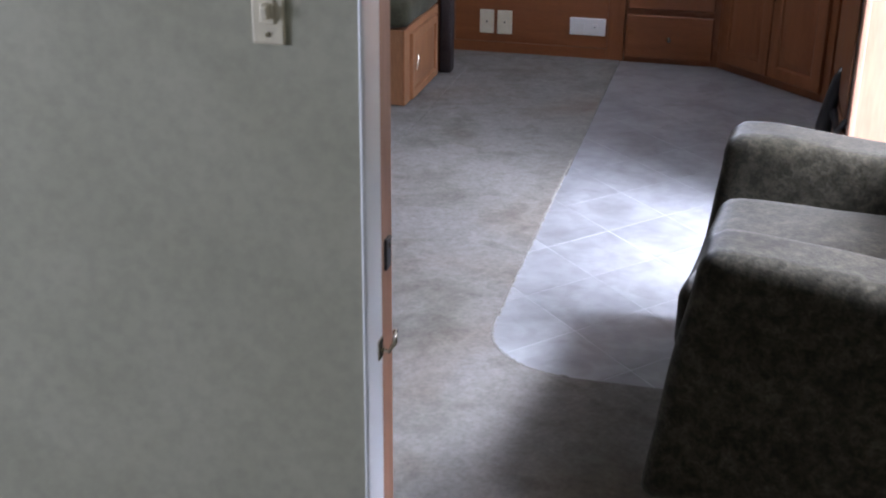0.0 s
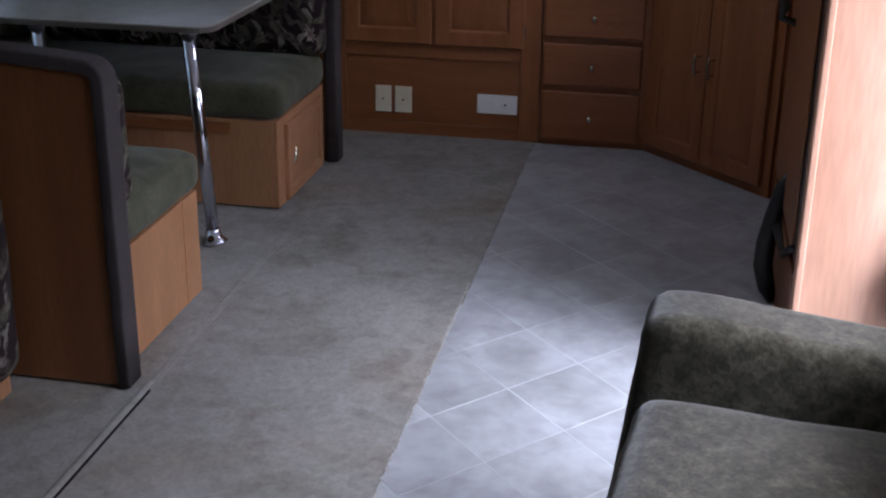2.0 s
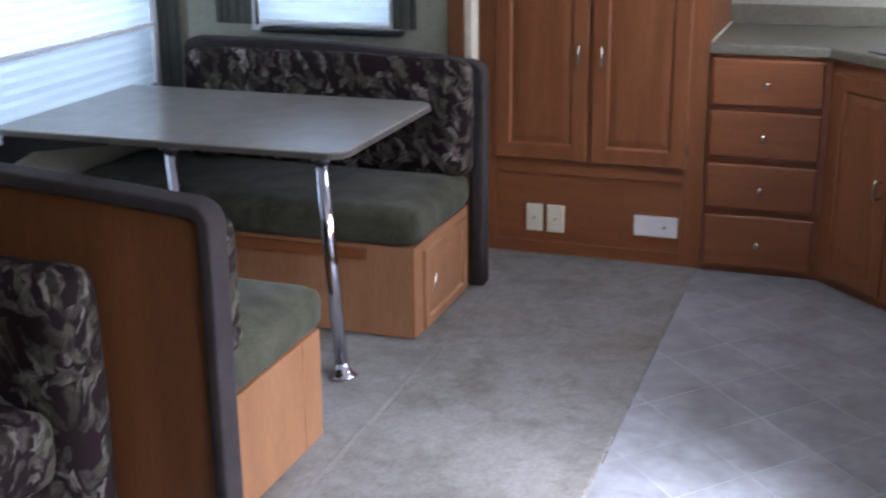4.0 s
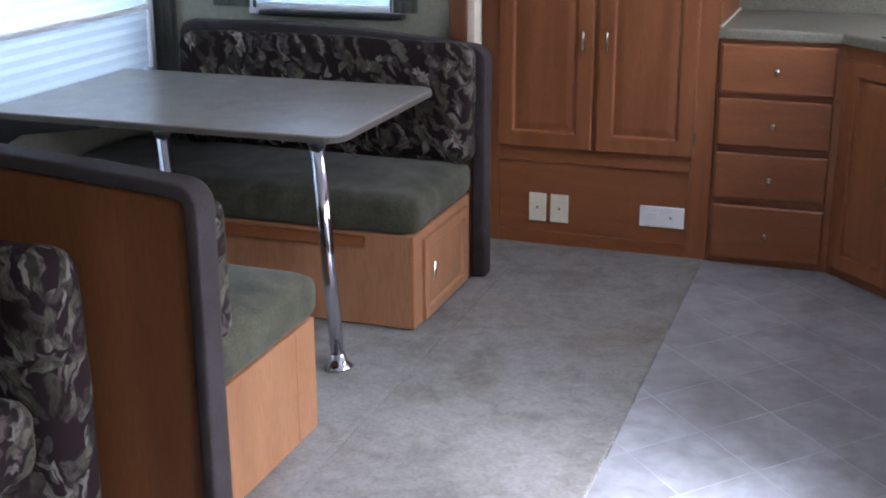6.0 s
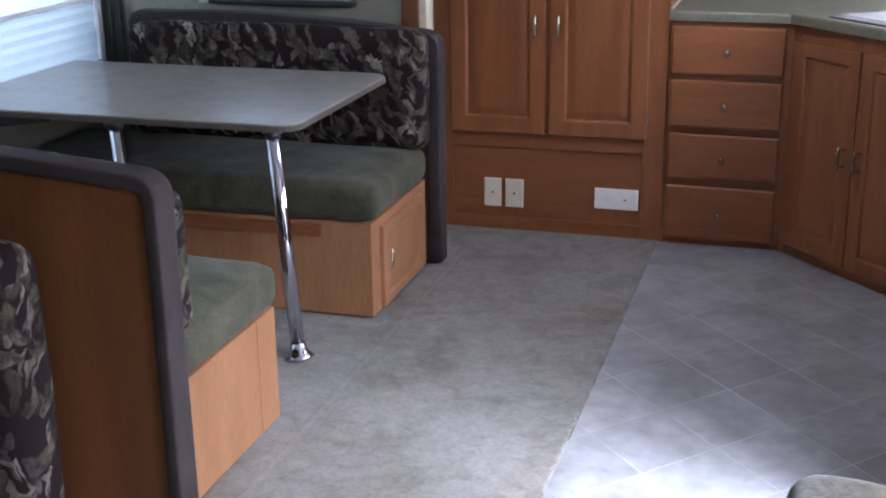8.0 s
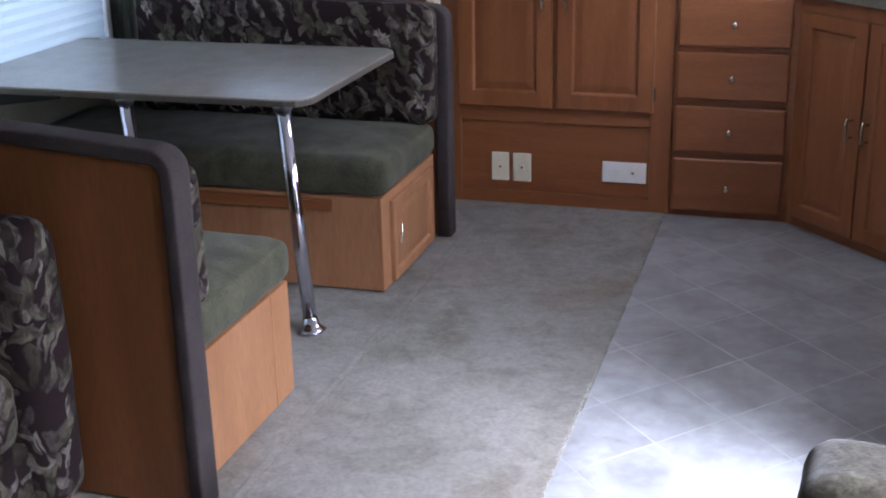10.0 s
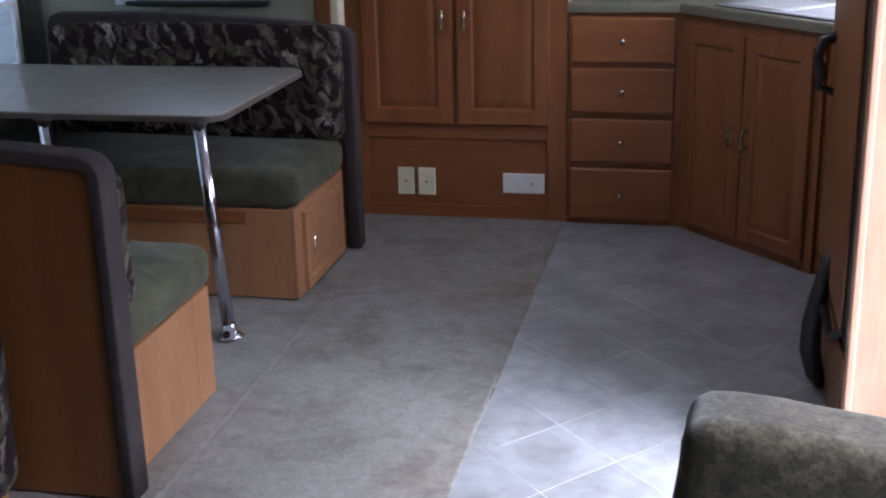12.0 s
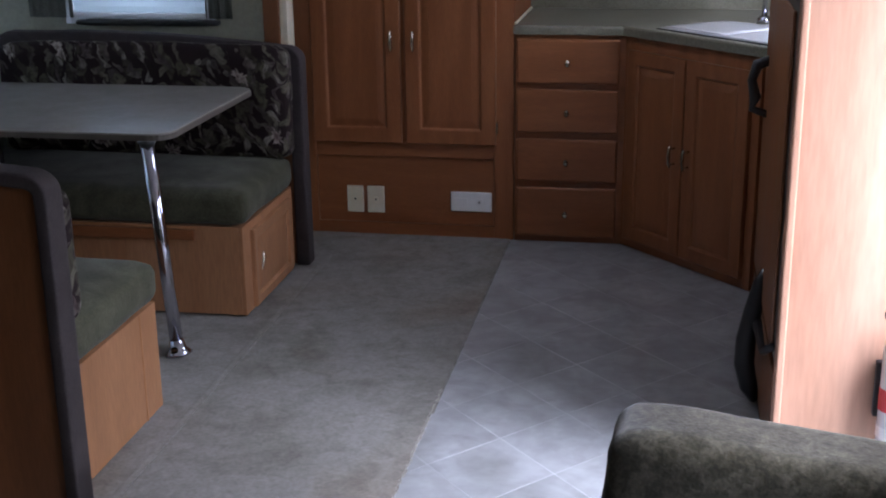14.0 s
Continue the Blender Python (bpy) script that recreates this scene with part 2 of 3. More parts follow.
NICKEL = mat("brushed_nickel", (0.50, 0.45, 0.37), 0.24, 1.0)
BLACK = mat("black_plastic", (0.012, 0.012, 0.014), 0.4, vary=(0.02, 0.02, 0.022), scale=12)
GAP_SHADE = mat("gap_shade_black", (0.009, 0.008, 0.007), 0.95, spec=0.1)
PAPER = mat("white_enamel", (0.60, 0.60, 0.62), 0.25)
RED = mat("red_label", (0.5, 0.03, 0.04), 0.5)
STEEL = mat("pale_steel", (0.7, 0.7, 0.7), 0.35, 0.6)
DRAPE = mat("dark_grey_drape", (0.19, 0.195, 0.165), 0.9, vary=(0.23, 0.235, 0.20), scale=12, fine=(150, 0.3))


def translucent(name, color):
    m = bpy.data.materials.new(name)
    m.use_nodes = True
    n, l = m.node_tree.nodes, m.node_tree.links
    d, t, x = n.new("ShaderNodeBsdfDiffuse"), n.new("ShaderNodeBsdfTranslucent"), n.new("ShaderNodeMixShader")
    d.inputs[0].default_value = t.inputs[0].default_value = (*color, 1)
    x.inputs[0].default_value = 0.55
    l.new(d.outputs[0], x.inputs[1])
    l.new(t.outputs[0], x.inputs[2])
    l.new(x.outputs[0], n["Material Output"].inputs[0])
    return m


NIGHT = translucent("pleated_night_cloth", (0.29, 0.37, 0.42))
BLIND = translucent("pleated_blind_cloth", (0.44, 0.56, 0.62))
GLASS = bpy.data.materials.new("window_glass")
GLASS.use_nodes = True
GLASS.node_tree.nodes["Principled BSDF"].inputs["Transmission Weight"].default_value = 1
GLASS.node_tree.nodes["Principled BSDF"].inputs["Roughness"].default_value = 0.02


# mesh helpers
def part(name, bm, material, parent=None, label="", smooth=False):
    me = bpy.data.meshes.new(name)
    bmesh.ops.recalc_face_normals(bm, faces=bm.faces)
    if smooth:
        for f in bm.faces:
            f.smooth = True
    bm.to_mesh(me)
    bm.free()
    me.materials.append(material)
    ob = new(name, me)
    if parent:
        ob.parent = parent
    if label:
        ob["label"] = label
    return ob


def thing(name, label, category, at=(0, 0, 0), group="", kind=""):
    ob = new(name)
    ob.empty_display_size = 0.1
    ob.location = at
    return tagged(ob, label, category, group, kind)


def block(x0, x1, y0, y1, z0, z1, bevel=0.0, seg=2, bm=None):
    bm = bm or bmesh.new()
    made = bmesh.ops.create_cube(bm, size=1, matrix=Matrix.Translation(((x0 + x1) / 2, (y0 + y1) / 2, (z0 + z1) / 2)) @ Matrix.Diagonal((abs(x1 - x0), abs(y1 - y0), abs(z1 - z0), 1)))
    if bevel:
        edges = list({e for v in made["verts"] for e in v.link_edges})
        bmesh.ops.bevel(bm, geom=edges, offset=bevel, segments=seg, affect="EDGES", profile=0.5)
    return bm


def pillow(x0, x1, y0, y1, z0, z1, r=0.04, n=14, crown=0.0, lumps=0.0, seed=0.0):
    """A soft block with rounded edges, a crowned top and slight unevenness."""
    bm = bmesh.new()
    bmesh.ops.create_cube(bm, size=2)
    bmesh.ops.subdivide_edges(bm, edges=bm.edges[:], cuts=n, use_grid_fill=True)
    c = Vector(((x0 + x1) / 2, (y0 + y1) / 2, (z0 + z1) / 2))
    half = Vector(((x1 - x0) / 2, (y1 - y0) / 2, (z1 - z0) / 2))
    r = min(r, *half)
    for v in bm.verts:
        u = Vector([math.copysign(abs(a) ** 0.8, a) for a in v.co])
        p = Vector((u.x * half.x, u.y * half.y, u.z * half.z))
        inner = Vector([max(-h + r, min(h - r, a)) for h, a in zip(half, p)])
        d = p - inner
        if d.length > 1e-6:
            p = inner + d.normalized() * r
        if u.z > 0 and crown:
            p.z += crown * (1 - u.x ** 2) * (1 - u.y ** 2) * u.z
        if lumps:
            q = (p + c) * 7 + Vector((seed, seed, seed))
            p += d.normalized() * noise.noise(q) * lumps if d.length > 1e-6 else Vector((0, 0, noise.noise(q) * lumps))
        v.co = p + c
    return bm


def tube(points, r, seg=14, bm=None, caps=True):
    """A round bar along a line of points; r is one radius or one for each point."""
    bm = bm or bmesh.new()
    pts = [Vector(p) for p in points]
    rad = r if isinstance(r, (list, tuple)) else [r] * len(pts)
    rings = []
    for i, p in enumerate(pts):
        d = (pts[min(i + 1, len(pts) - 1)] - pts[max(i - 1, 0)]).normalized()
        side = d.cross(Vector((0.31, 0.92, 0.2))).normalized()
        up = d.cross(side)
        rings.append([bm.verts.new(p + (side * math.cos(a) + up * math.sin(a)) * rad[i]) for a in (2 * math.pi * k / seg for k in range(seg))])
    for a, b in zip(rings, rings[1:]):
        for k in range(seg):
            bm.faces.new((a[k], a[(k + 1) % seg], b[(k + 1) % seg], b[k]))
    if caps:
        bm.faces.new(rings[0][::-1])
        bm.faces.new(rings[-1])
    return bm


def slab(outline, z0, z1, bevel=0.0):
    """An upright prism over an outline of (x, y)."""
    bm = bmesh.new()
    low = [bm.verts.new((x, y, z0)) for x, y in outline]
    f = bm.faces.new(low)
    up = bmesh.ops.extrude_face_region(bm, geom=[f])
    top = [v for v in up["geom"] if isinstance(v, bmesh.types.BMVert)]
    bmesh.ops.translate(bm, verts=top, vec=(0, 0, z1 - z0))
    if bevel:
        edges = [e for e in bm.edges if all(v in top for v in e.verts)]
        bmesh.ops.bevel(bm, geom=edges, offset=bevel, segments=2, affect="EDGES", profile=0.5)
    return bm


def turned(bm, m):
    bmesh.ops.transform(bm, matrix=m, verts=bm.verts)
    return bm


def nested(w, h, steps, close):
    """Rectangles one inside the other, each (inset, y), joined by sloping faces; close: fill the last."""
    bm = bmesh.new()
    loops = [[bm.verts.new((x, y, z)) for x, z in ((a, a), (w - a, a), (w - a, h - a), (a, h - a))] for a, y in steps]
    for p, q in zip(loops, loops[1:]):
        for k in range(4):
            bm.faces.new((p[k], p[(k + 1) % 4], q[(k + 1) % 4], q[k]))
    if close:
        bm.faces.new(loops[-1])
    return bm


def raised_panel(w, h, t=0.02, frame_w=0.055):
    """Frame and panel for a cabinet door, in its own plane: x across, z up, front to -y."""
    f = nested(w, h, [(0, 0), (0, 0.004 - t), (0.0015, 0.0015 - t), (0.004, -t), (frame_w - 0.004, -t), (frame_w, 0.0015 - t), (frame_w + 0.003, 0.004 - t), (frame_w + 0.006, 0.009 - t), (frame_w + 0.008, 0.0095 - t), (frame_w + 0.008, 0)], False)
    a = frame_w + 0.0075
    p = nested(w, h, [(a, 0), (a, 0.0092 - t), (a + 0.006, 0.0088 - t), (a + 0.016, 0.0066 - t), (a + 0.028, 0.005 - t), (a + 0.030, 0.0046 - t)], True)
    return f, p


def pull(bm, length=0.085, r=0.006):
    """A spindle pull: upright bar on two posts, front to -y."""
    k = 7
    pts = [(0, -0.026 - 0.006 * math.sin(math.pi * i / k), -length / 2 + length * i / k) for i in range(k + 1)]
    tube(pts, [r * (0.75 + 0.55 * math.sin(math.pi * i / k)) for i in range(k + 1)], 10, bm)
    for z in (-length * 0.36, length * 0.36):
        tube([(0, 0, z), (0, -0.028, z)], r * 0.7, 8, bm)
    return bm


def door_with_pull(parent, name, w, h, m, pull_x, pull_z, frame_w=0.055, hinges=None):
    f, p = raised_panel(w, h, frame_w=frame_w)
    door = part(name, turned(f, m), WOOD, parent)
    part("panel", turned(p, m), WOOD, door)
    part("handle", turned(pull(bmesh.new()), m @ Matrix.Translation((pull_x, -0.02, pull_z))), NICKEL, door, "brushed nickel pull", True)
    for z in hinges or ():
        part("hinge", turned(block(w + 0.002, w + 0.012, -0.014, 0, z - 0.025, z + 0.025, 0.003), m), NICKEL, door, "small hinge")
    return door


# floors
BACK = -7.4
TOP = 2.02
LEFT, RIGHT = -2.24, 1.50
floor = tagged(part("floor", block(LEFT - 0.2, RIGHT + 0.2, BACK - 0.1, 0.9, -0.12, -0.0006), GROUT), kind="structure", label="vinyl and carpet floor of a camper")
CURVE = [(-0.02 + 0.24 * (1 - math.cos(a)), -3.06 - 0.25 * math.sin(a)) for a in [math.pi / 2 * i / 8 for i in range(9)]]
FRAY = lambda y: 1 + 1.2 * max(0.0, min(1.0, (-1.7 - y) / 0.8))  # the edge is worn where the door opens on it
SEAM = [(-0.02 + 0.004 * noise.noise(Vector((y * 6, 1, 0))) + FRAY(y) * 0.003 * noise.noise(Vector((y * 31, 2, 0))), y) for y in [-3.04 + 0.02 * i for i in range(182)]]
main = [(-1.0, 0.6), (-1.0, -0.355), (-0.7035, -0.355), (-0.7035, -4.76), (LEFT, -4.76), (LEFT, BACK), (RIGHT, BACK), (RIGHT, -3.31)] + CURVE[::-1] + SEAM
tagged(part("carpet", slab(main, -0.012, 0.004, 0.001), CARPET), kind="structure", label="worn grey beige carpet over the camper floor")
tagged(part("carpet_slide", slab([(LEFT, -4.70), (-0.7105, -4.70), (-0.7105, -2.50), (-0.7043, -2.50), (-0.7043, -0.36), (LEFT, -0.36)], -0.012, 0.0058, 0.0012), CARPET), kind="structure", label="grey beige carpet on the slide-out floor")
# Raised black strip stands in for the shade inside the slide-out gap.
tagged(part("trim_slide_gap", block(-0.7110, -0.7030, -4.69, -2.505, 0.0, 0.0049), GAP_SHADE), kind="structure", label="black strip for the shade in the gap along the slide-out floor")

PILE = [(0.0062 + 0.0042 * math.sin(math.pi * i / 6), -0.012 + 0.024 * i / 6) for i in range(7)]


def ridge(name, x, y0, y1, label, high=1.0):
    """A low rounded fold of carpet along the slide-out floor, slightly uneven."""
    bm = bmesh.new()
    rows = []
    for i in range(61):
        y = y0 + (y1 - y0) * i / 60
        wob, h = 0.003 * noise.noise(Vector((y * 5, 4, 0))), high * (1 + 0.35 * noise.noise(Vector((y * 9, 8, 0))))
        rows.append([bm.verts.new((x + wob + u, y, 0.004 + (z - 0.004) * h)) for z, u in PILE])
    for a, b in zip(rows, rows[1:]):
        for k in range(6):
            bm.faces.new((a[k], b[k], b[k + 1], a[k + 1]))
    return tagged(part(name, bm, CARPET, None, "", True), kind="structure", label=label)


ridge("trim_carpet_fold", -0.722, -2.46, -0.45, "low fold where the slide-out carpet meets the floor carpet", 0.45)
ridge("trim_carpet_lip", -0.7235, -4.69, -2.46, "rounded carpet lip along the slide-out floor", 0.8)
# Dark strip paints the carpet edge's shadow and its dirt along the far seam.
seam_dark = bmesh.new()
for i in range(48):
    y = -1.78 + 1.74 * i / 48
    block(-0.021, -0.0135 + 0.0025 * noise.noise(Vector((y * 23, 3, 0))), y, y + 1.74 / 48, -0.001, 0.0012, bm=seam_dark)
tagged(part("trim_seam", seam_dark, SEAM_DARK), kind="structure", label="dark strip for shadow and dirt between carpet and vinyl")
fray = bmesh.new()
rng = random.Random(5)
for i in range(300):
    k = i / 300
    if k < 0.68:
        x, y, away = -0.02, -1.62 - 1.44 * k / 0.68, Vector((1, 0, 0))
    else:
        a = math.pi / 2 * (k - 0.68) / 0.32
        x, y, away = -0.02 + 0.24 * (1 - math.cos(a)), -3.06 - 0.25 * math.sin(a), Vector((math.cos(a), math.sin(a), 0))
    along = Vector((-away.y, away.x, 0))
    d = away * rng.uniform(0.002, 0.011) + along * rng.uniform(-0.016, 0.016)
    p = Vector((x, y, 0.004)) - away * rng.uniform(0, 0.006)
    tube([p, p + d * 0.6 + Vector((0, 0, 0.002)), p + d + Vector((0, 0, -0.002))], [0.0014, 0.0013, 0.0008], 4, fray)
tagged(part("carpet_fray", fray, FRAYED), kind="stuff", label="pale frayed yarn along the worn carpet edge", category="carpet yarn")

# walls and ceiling
def wall(name, x0, x1, y0, y1, z0=-0.1, z1=TOP, holes=(), axis="x", label="grey-green papered camper wall"):
    """A wall with real openings: holes are (a0, a1, z0, z1) along its length."""
    bm = bmesh.new()
    a0, a1 = (x0, x1) if axis == "x" else (y0, y1)
    cuts = sorted({a0, a1, *[h[0] for h in holes], *[h[1] for h in holes]})
    for p, q in zip(cuts, cuts[1:]):
        spans, z = [], z0
        for h in sorted((h for h in holes if h[0] <= p and h[1] >= q), key=lambda h: h[2]):
            spans.append((z, h[2]))
            z = h[3]
        spans.append((z, z1))
        for u, v in spans:
            if v - u > 1e-4:
                block(*((p, q, y0, y1) if axis == "x" else (x0, x1, p, q)), u, v, bm=bm)
    return tagged(part(name, bm, WALLPAPER), kind="structure", label=label)


wall("wall_slide", LEFT - 0.08, LEFT, -4.70, -0.28, holes=[(-2.15, -0.42, 0.70, 1.62)], axis="y")
wall("wall_slide_end", LEFT - 0.08, -0.93, -0.36, -0.28, holes=[(-1.725, -1.165, 0.965, 1.62)])
wall("wall_partition", LEFT - 0.08, 0.1635, -4.81, -4.7495, label="grey-green papered partition with a light switch")
wall("wall_right", RIGHT, RIGHT + 0.08, BACK, 0.68, holes=[(-2.95, -2.22, 0.02, 1.90), (-4.0, -3.1, 1.10, 1.72), (-1.13, -0.50, 1.06, 1.72)], axis="y")
wall("wall_kitchen", -0.95, RIGHT, 0.60, 0.68)
wall("wall_back", LEFT - 0.08, RIGHT + 0.08, BACK - 0.08, BACK)
# The opening here is made up for the lamp that brightens the partition.
wall("wall_back_left", LEFT - 0.08, LEFT, BACK, -4.81, holes=[(-6.55, -5.65, 1.05, 1.75)], axis="y")
wall("wall_wardrobe_side", -1.0, -0.93, -0.28, 0.68)
# The ceiling hole and its frame are added for the overhead fill lamp.
top_panel = block(LEFT - 0.08, RIGHT + 0.08, BACK - 0.08, -1.24, TOP, TOP + 0.06)
for b in ((LEFT - 0.08, RIGHT + 0.08, -0.80, 0.68), (LEFT - 0.08, -0.02, -1.24, -0.80), (0.42, RIGHT + 0.08, -1.24, -0.80)):
    block(*b, TOP, TOP + 0.06, bm=top_panel)
tagged(part("ceiling", top_panel, CEIL), kind="structure", label="plain white camper ceiling with an unseen opening added for light")
fill_frame = block(-0.05, -0.02, -1.27, -0.77, TOP - 0.02, TOP + 0.14, 0.003)
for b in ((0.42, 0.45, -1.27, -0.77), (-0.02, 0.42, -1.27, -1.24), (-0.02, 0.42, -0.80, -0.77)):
    block(*b, TOP - 0.02, TOP + 0.14, 0.003, bm=fill_frame)
tagged(part("trim_roof_vent", fill_frame, WHITE), kind="structure", label="white plastic frame of the unseen ceiling opening added for light")

# partition end: white flange and wood jamb
tagged(part("trim_flange", block(0.1635, 0.170, -4.813, -4.750, -0.1, TOP, 0.003), WHITE), kind="structure", label="white plastic corner trim on the partition end")
tagged(part("trim_jamb", block(0.147, 0.1685, -4.749, -4.702, -0.1, TOP, 0.003), PALE), kind="structure", label="wood jamb strip on the partition end")
tagged(part("trim_slide_end", block(-0.93, -0.865, -0.40, -0.30, 0.0, TOP, 0.004), DARKWOOD), kind="structure", label="wood fascia beside the wardrobe")
tagged(part("trim_slide_end_pale", block(-0.865, -0.835, -0.39, -0.31, 0.0, TOP, 0.004), IVORY), kind="structure", label="cream strip beside the wood fascia")

sw = thing("light_switch", "small cream toggle switch plate on the papered partition", "switch", (0.064, -4.81, 1.215))
part("plate", block(-0.019, 0.019, -0.005, 0, -0.0385, 0.0385, 0.003), IVORY, sw)
part("bezel", block(-0.009, 0.009, -0.0075, -0.004, -0.016, 0.016, 0.002), IVORY, sw)
part("toggle", turned(block(-0.004, 0.004, -0.016, 0, -0.008, 0.008, 0.002), pose(0, 0, 0.002, 18, 0, 0)), IVORY, sw)
for z in (-0.027, 0.027):
    part("screw", tube([(0, -0.003, z), (0, -0.0062, z)], 0.003, 10), NICKEL, sw)


latch = thing("door_hook", "small metal hook on the white partition trim", "hook", (0.1695, -4.765, 0.80))
part("hook", tube([(0, 0, 0), (0.012, 0, -0.004), (0.018, 0.006, 0.006), (0.016, 0.016, 0.018)], 0.003, 8), NICKEL, latch, smooth=True)
part("plate", block(0, 0.003, -0.008, 0.008, -0.014, 0.012, 0.001), NICKEL, latch)
catch = thing("door_catch", "small dark catch plate on the wood jamb", "catch", (0.168, -4.728, 0.91))
part("plate", block(0, 0.004, -0.010, 0.010, -0.02, 0.02, 0.001), BLACK, catch)
part("screw", tube([(0.003, 0, 0.01), (0.0055, 0, 0.01)], 0.003, 8), NICKEL, catch)


# windows
def slat_window(name, label, m, w, h, pleat, low=0.0):
    """A framed pane with a pleated shade hanging before it. x across, z up, room to -y."""
    win = tagged(new(name), label, kind="structure")
    fr = block(-0.03, 0.0, -0.02, 0.06, -0.03, h + 0.03, 0.004)
    for b in ((w, w + 0.03, -0.02, 0.06, -0.03, h + 0.03), (0, w, -0.02, 0.06, -0.03, 0), (0, w, -0.02, 0.06, h, h + 0.03)):
        block(*b, 0.004, bm=fr)
    part("window_frame", turned(fr, m), BLACK if pleat > 0.02 else WHITE, win)
    pane = part("pane", turned(block(0, w, 0.035, 0.039, 0, h), m), GLASS, win)
    pane.visible_shadow = False
    for z0, z1, cloth in (((0, low, NIGHT), (low, h, BLIND)) if low else ((0, h, BLIND),)):
        bm = bmesh.new()
        k = int((z1 - z0) / pleat)
        rows = [[bm.verts.new((x, -0.004 - (0.005 if i % 2 else 0), z0 + (z1 - z0) * i / k)) for x in (0.002, w / 2, w - 0.002)] for i in range(k + 1)]
        for a, b in zip(rows, rows[1:]):
            for i in range(2):
                bm.faces.new((a[i], a[i + 1], b[i + 1], b[i]))
        part("shade", turned(bm, m), cloth, win, "pale pleated shade, drawn")
        part("rail", turned(block(0, w, -0.024, 0.004, z0 - 0.004, z0 + 0.014, 0.004), m), WHITE, win)
    return win


slat_window("window_1", "dinette window with a drawn two-tone pleated shade", Matrix.Translation((LEFT + 0.055, -2.15, 0.70)) @ pose(0, 0, 0, 0, 0, 90), 1.715, 0.92, 0.019, 0.245)
slat_window("window_2", "small window with a drawn pale pleated shade", Matrix.Translation((-1.725, -0.36, 0.965)), 0.56, 0.655, 0.019)
tagged(part("window_sill_bar", pillow(-1.70, -1.11, -0.415, -0.362, 0.932, 0.957, 0.012, 8), BLACK, None, "", True), label="black bar under the small window", kind="structure")

# wardrobe
ward = thing("wardrobe", "tall reddish oak wardrobe cabinet with two panelled doors", "wardrobe", (-0.46, 0.0, 0))


def local(bm, ob):
    return turned(bm, Matrix.Translation(-ob.location))


part("body", local(block(-0.925, -0.003, 0.003, 0.598, 0.06, TOP - 0.01), ward), WOOD, ward)
f = block(-0.925, -0.85, -0.016, 0.002, 0.0, TOP - 0.01, 0.002)
block(-0.085, -0.003, -0.016, 0.002, 0.0, TOP - 0.01, 0.002, bm=f)
part("stile", local(f, ward), WOOD, ward)
part("mullion", local(block(-0.50, -0.43, -0.0155, 0.002, 0.405, TOP - 0.01, 0.002), ward), WOOD, ward)
f = block(-0.85, -0.085, -0.016, 0.002, 0.345, 0.405, 0.002)
block(-0.85, -0.085, -0.016, 0.002, 0.0, 0.055, 0.002, bm=f)
part("rail", local(f, ward), WOOD_H, ward)
f = block(-0.848, -0.087, -0.006, 0.001, 0.056, 0.344)
part("lower_panel", local(f, ward), WOOD_H, ward)
for x, px in ((-0.852, 0.345), (-0.455, 0.04)):
    door_with_pull(ward, "door", 0.378, 1.55, Matrix.Translation((x + 0.46, -0.017, 0.408)), px, 0.43, 0.062)
part("hinge", local(block(-0.076, -0.068, -0.028, -0.016, 0.455, 0.505, 0.002), ward), NICKEL, ward, "small brass hinge")


def outlet(label, x, z, w, h, material, slots):
    o = thing("outlet_plate", label, "outlet", (x, -0.006, z), "plates on the wardrobe base")
    part("plate", block(-w / 2, w / 2, -0.007, 0, -h / 2, h / 2, 0.004), material, o)
    for sx, sz, sw_, sh in slots:
        part("socket", block(sx - sw_ / 2, sx + sw_ / 2, -0.0095, -0.006, sz - sh / 2, sz + sh / 2, 0.002), material, o)
    part("screw", tube([(0 if w < 0.1 else 0.035, -0.006, 0), (0 if w < 0.1 else 0.035, -0.0105, 0)], 0.0045, 10), BLACK if w < 0.1 else NICKEL, o)
    return o


outlet("ivory blank outlet plate on the oak wardrobe base", -0.687, 0.155, 0.072, 0.118, IVORY, [])
outlet("ivory cable outlet plate on the oak wardrobe base", -0.597, 0.155, 0.075, 0.118, IVORY, [(0, 0, 0.022, 0.022)])
outlet("white double socket plate on the oak wardrobe base", -0.184, 0.158, 0.175, 0.085, GREYWHITE, [(-0.04, 0, 0.05, 0.034), (0.035, 0, 0.03, 0.03)])

# drawer unit
drw = thing("drawer_cabinet", "reddish oak base cabinet with four drawers", "cabinet", (0.22, 0, 0))
part("body", local(block(0.0, 0.44, 0.003, 0.58, 0.0, 0.865), drw), WOOD, drw)
f = block(0.0, 0.016, -0.014, 0.002, 0, 0.865, 0.002)
block(0.418, 0.452, -0.014, 0.002, 0, 0.865, 0.002, bm=f)
for a, b in ((0.848, 0.865), (0.646, 0.672), (0.440, 0.470), (0.236, 0.265), (0.0, 0.027)):
    block(0.016, 0.418, -0.014, 0.002, a, b, 0.002, bm=f)
part("face_frame", local(f, drw), WOOD_H, drw)
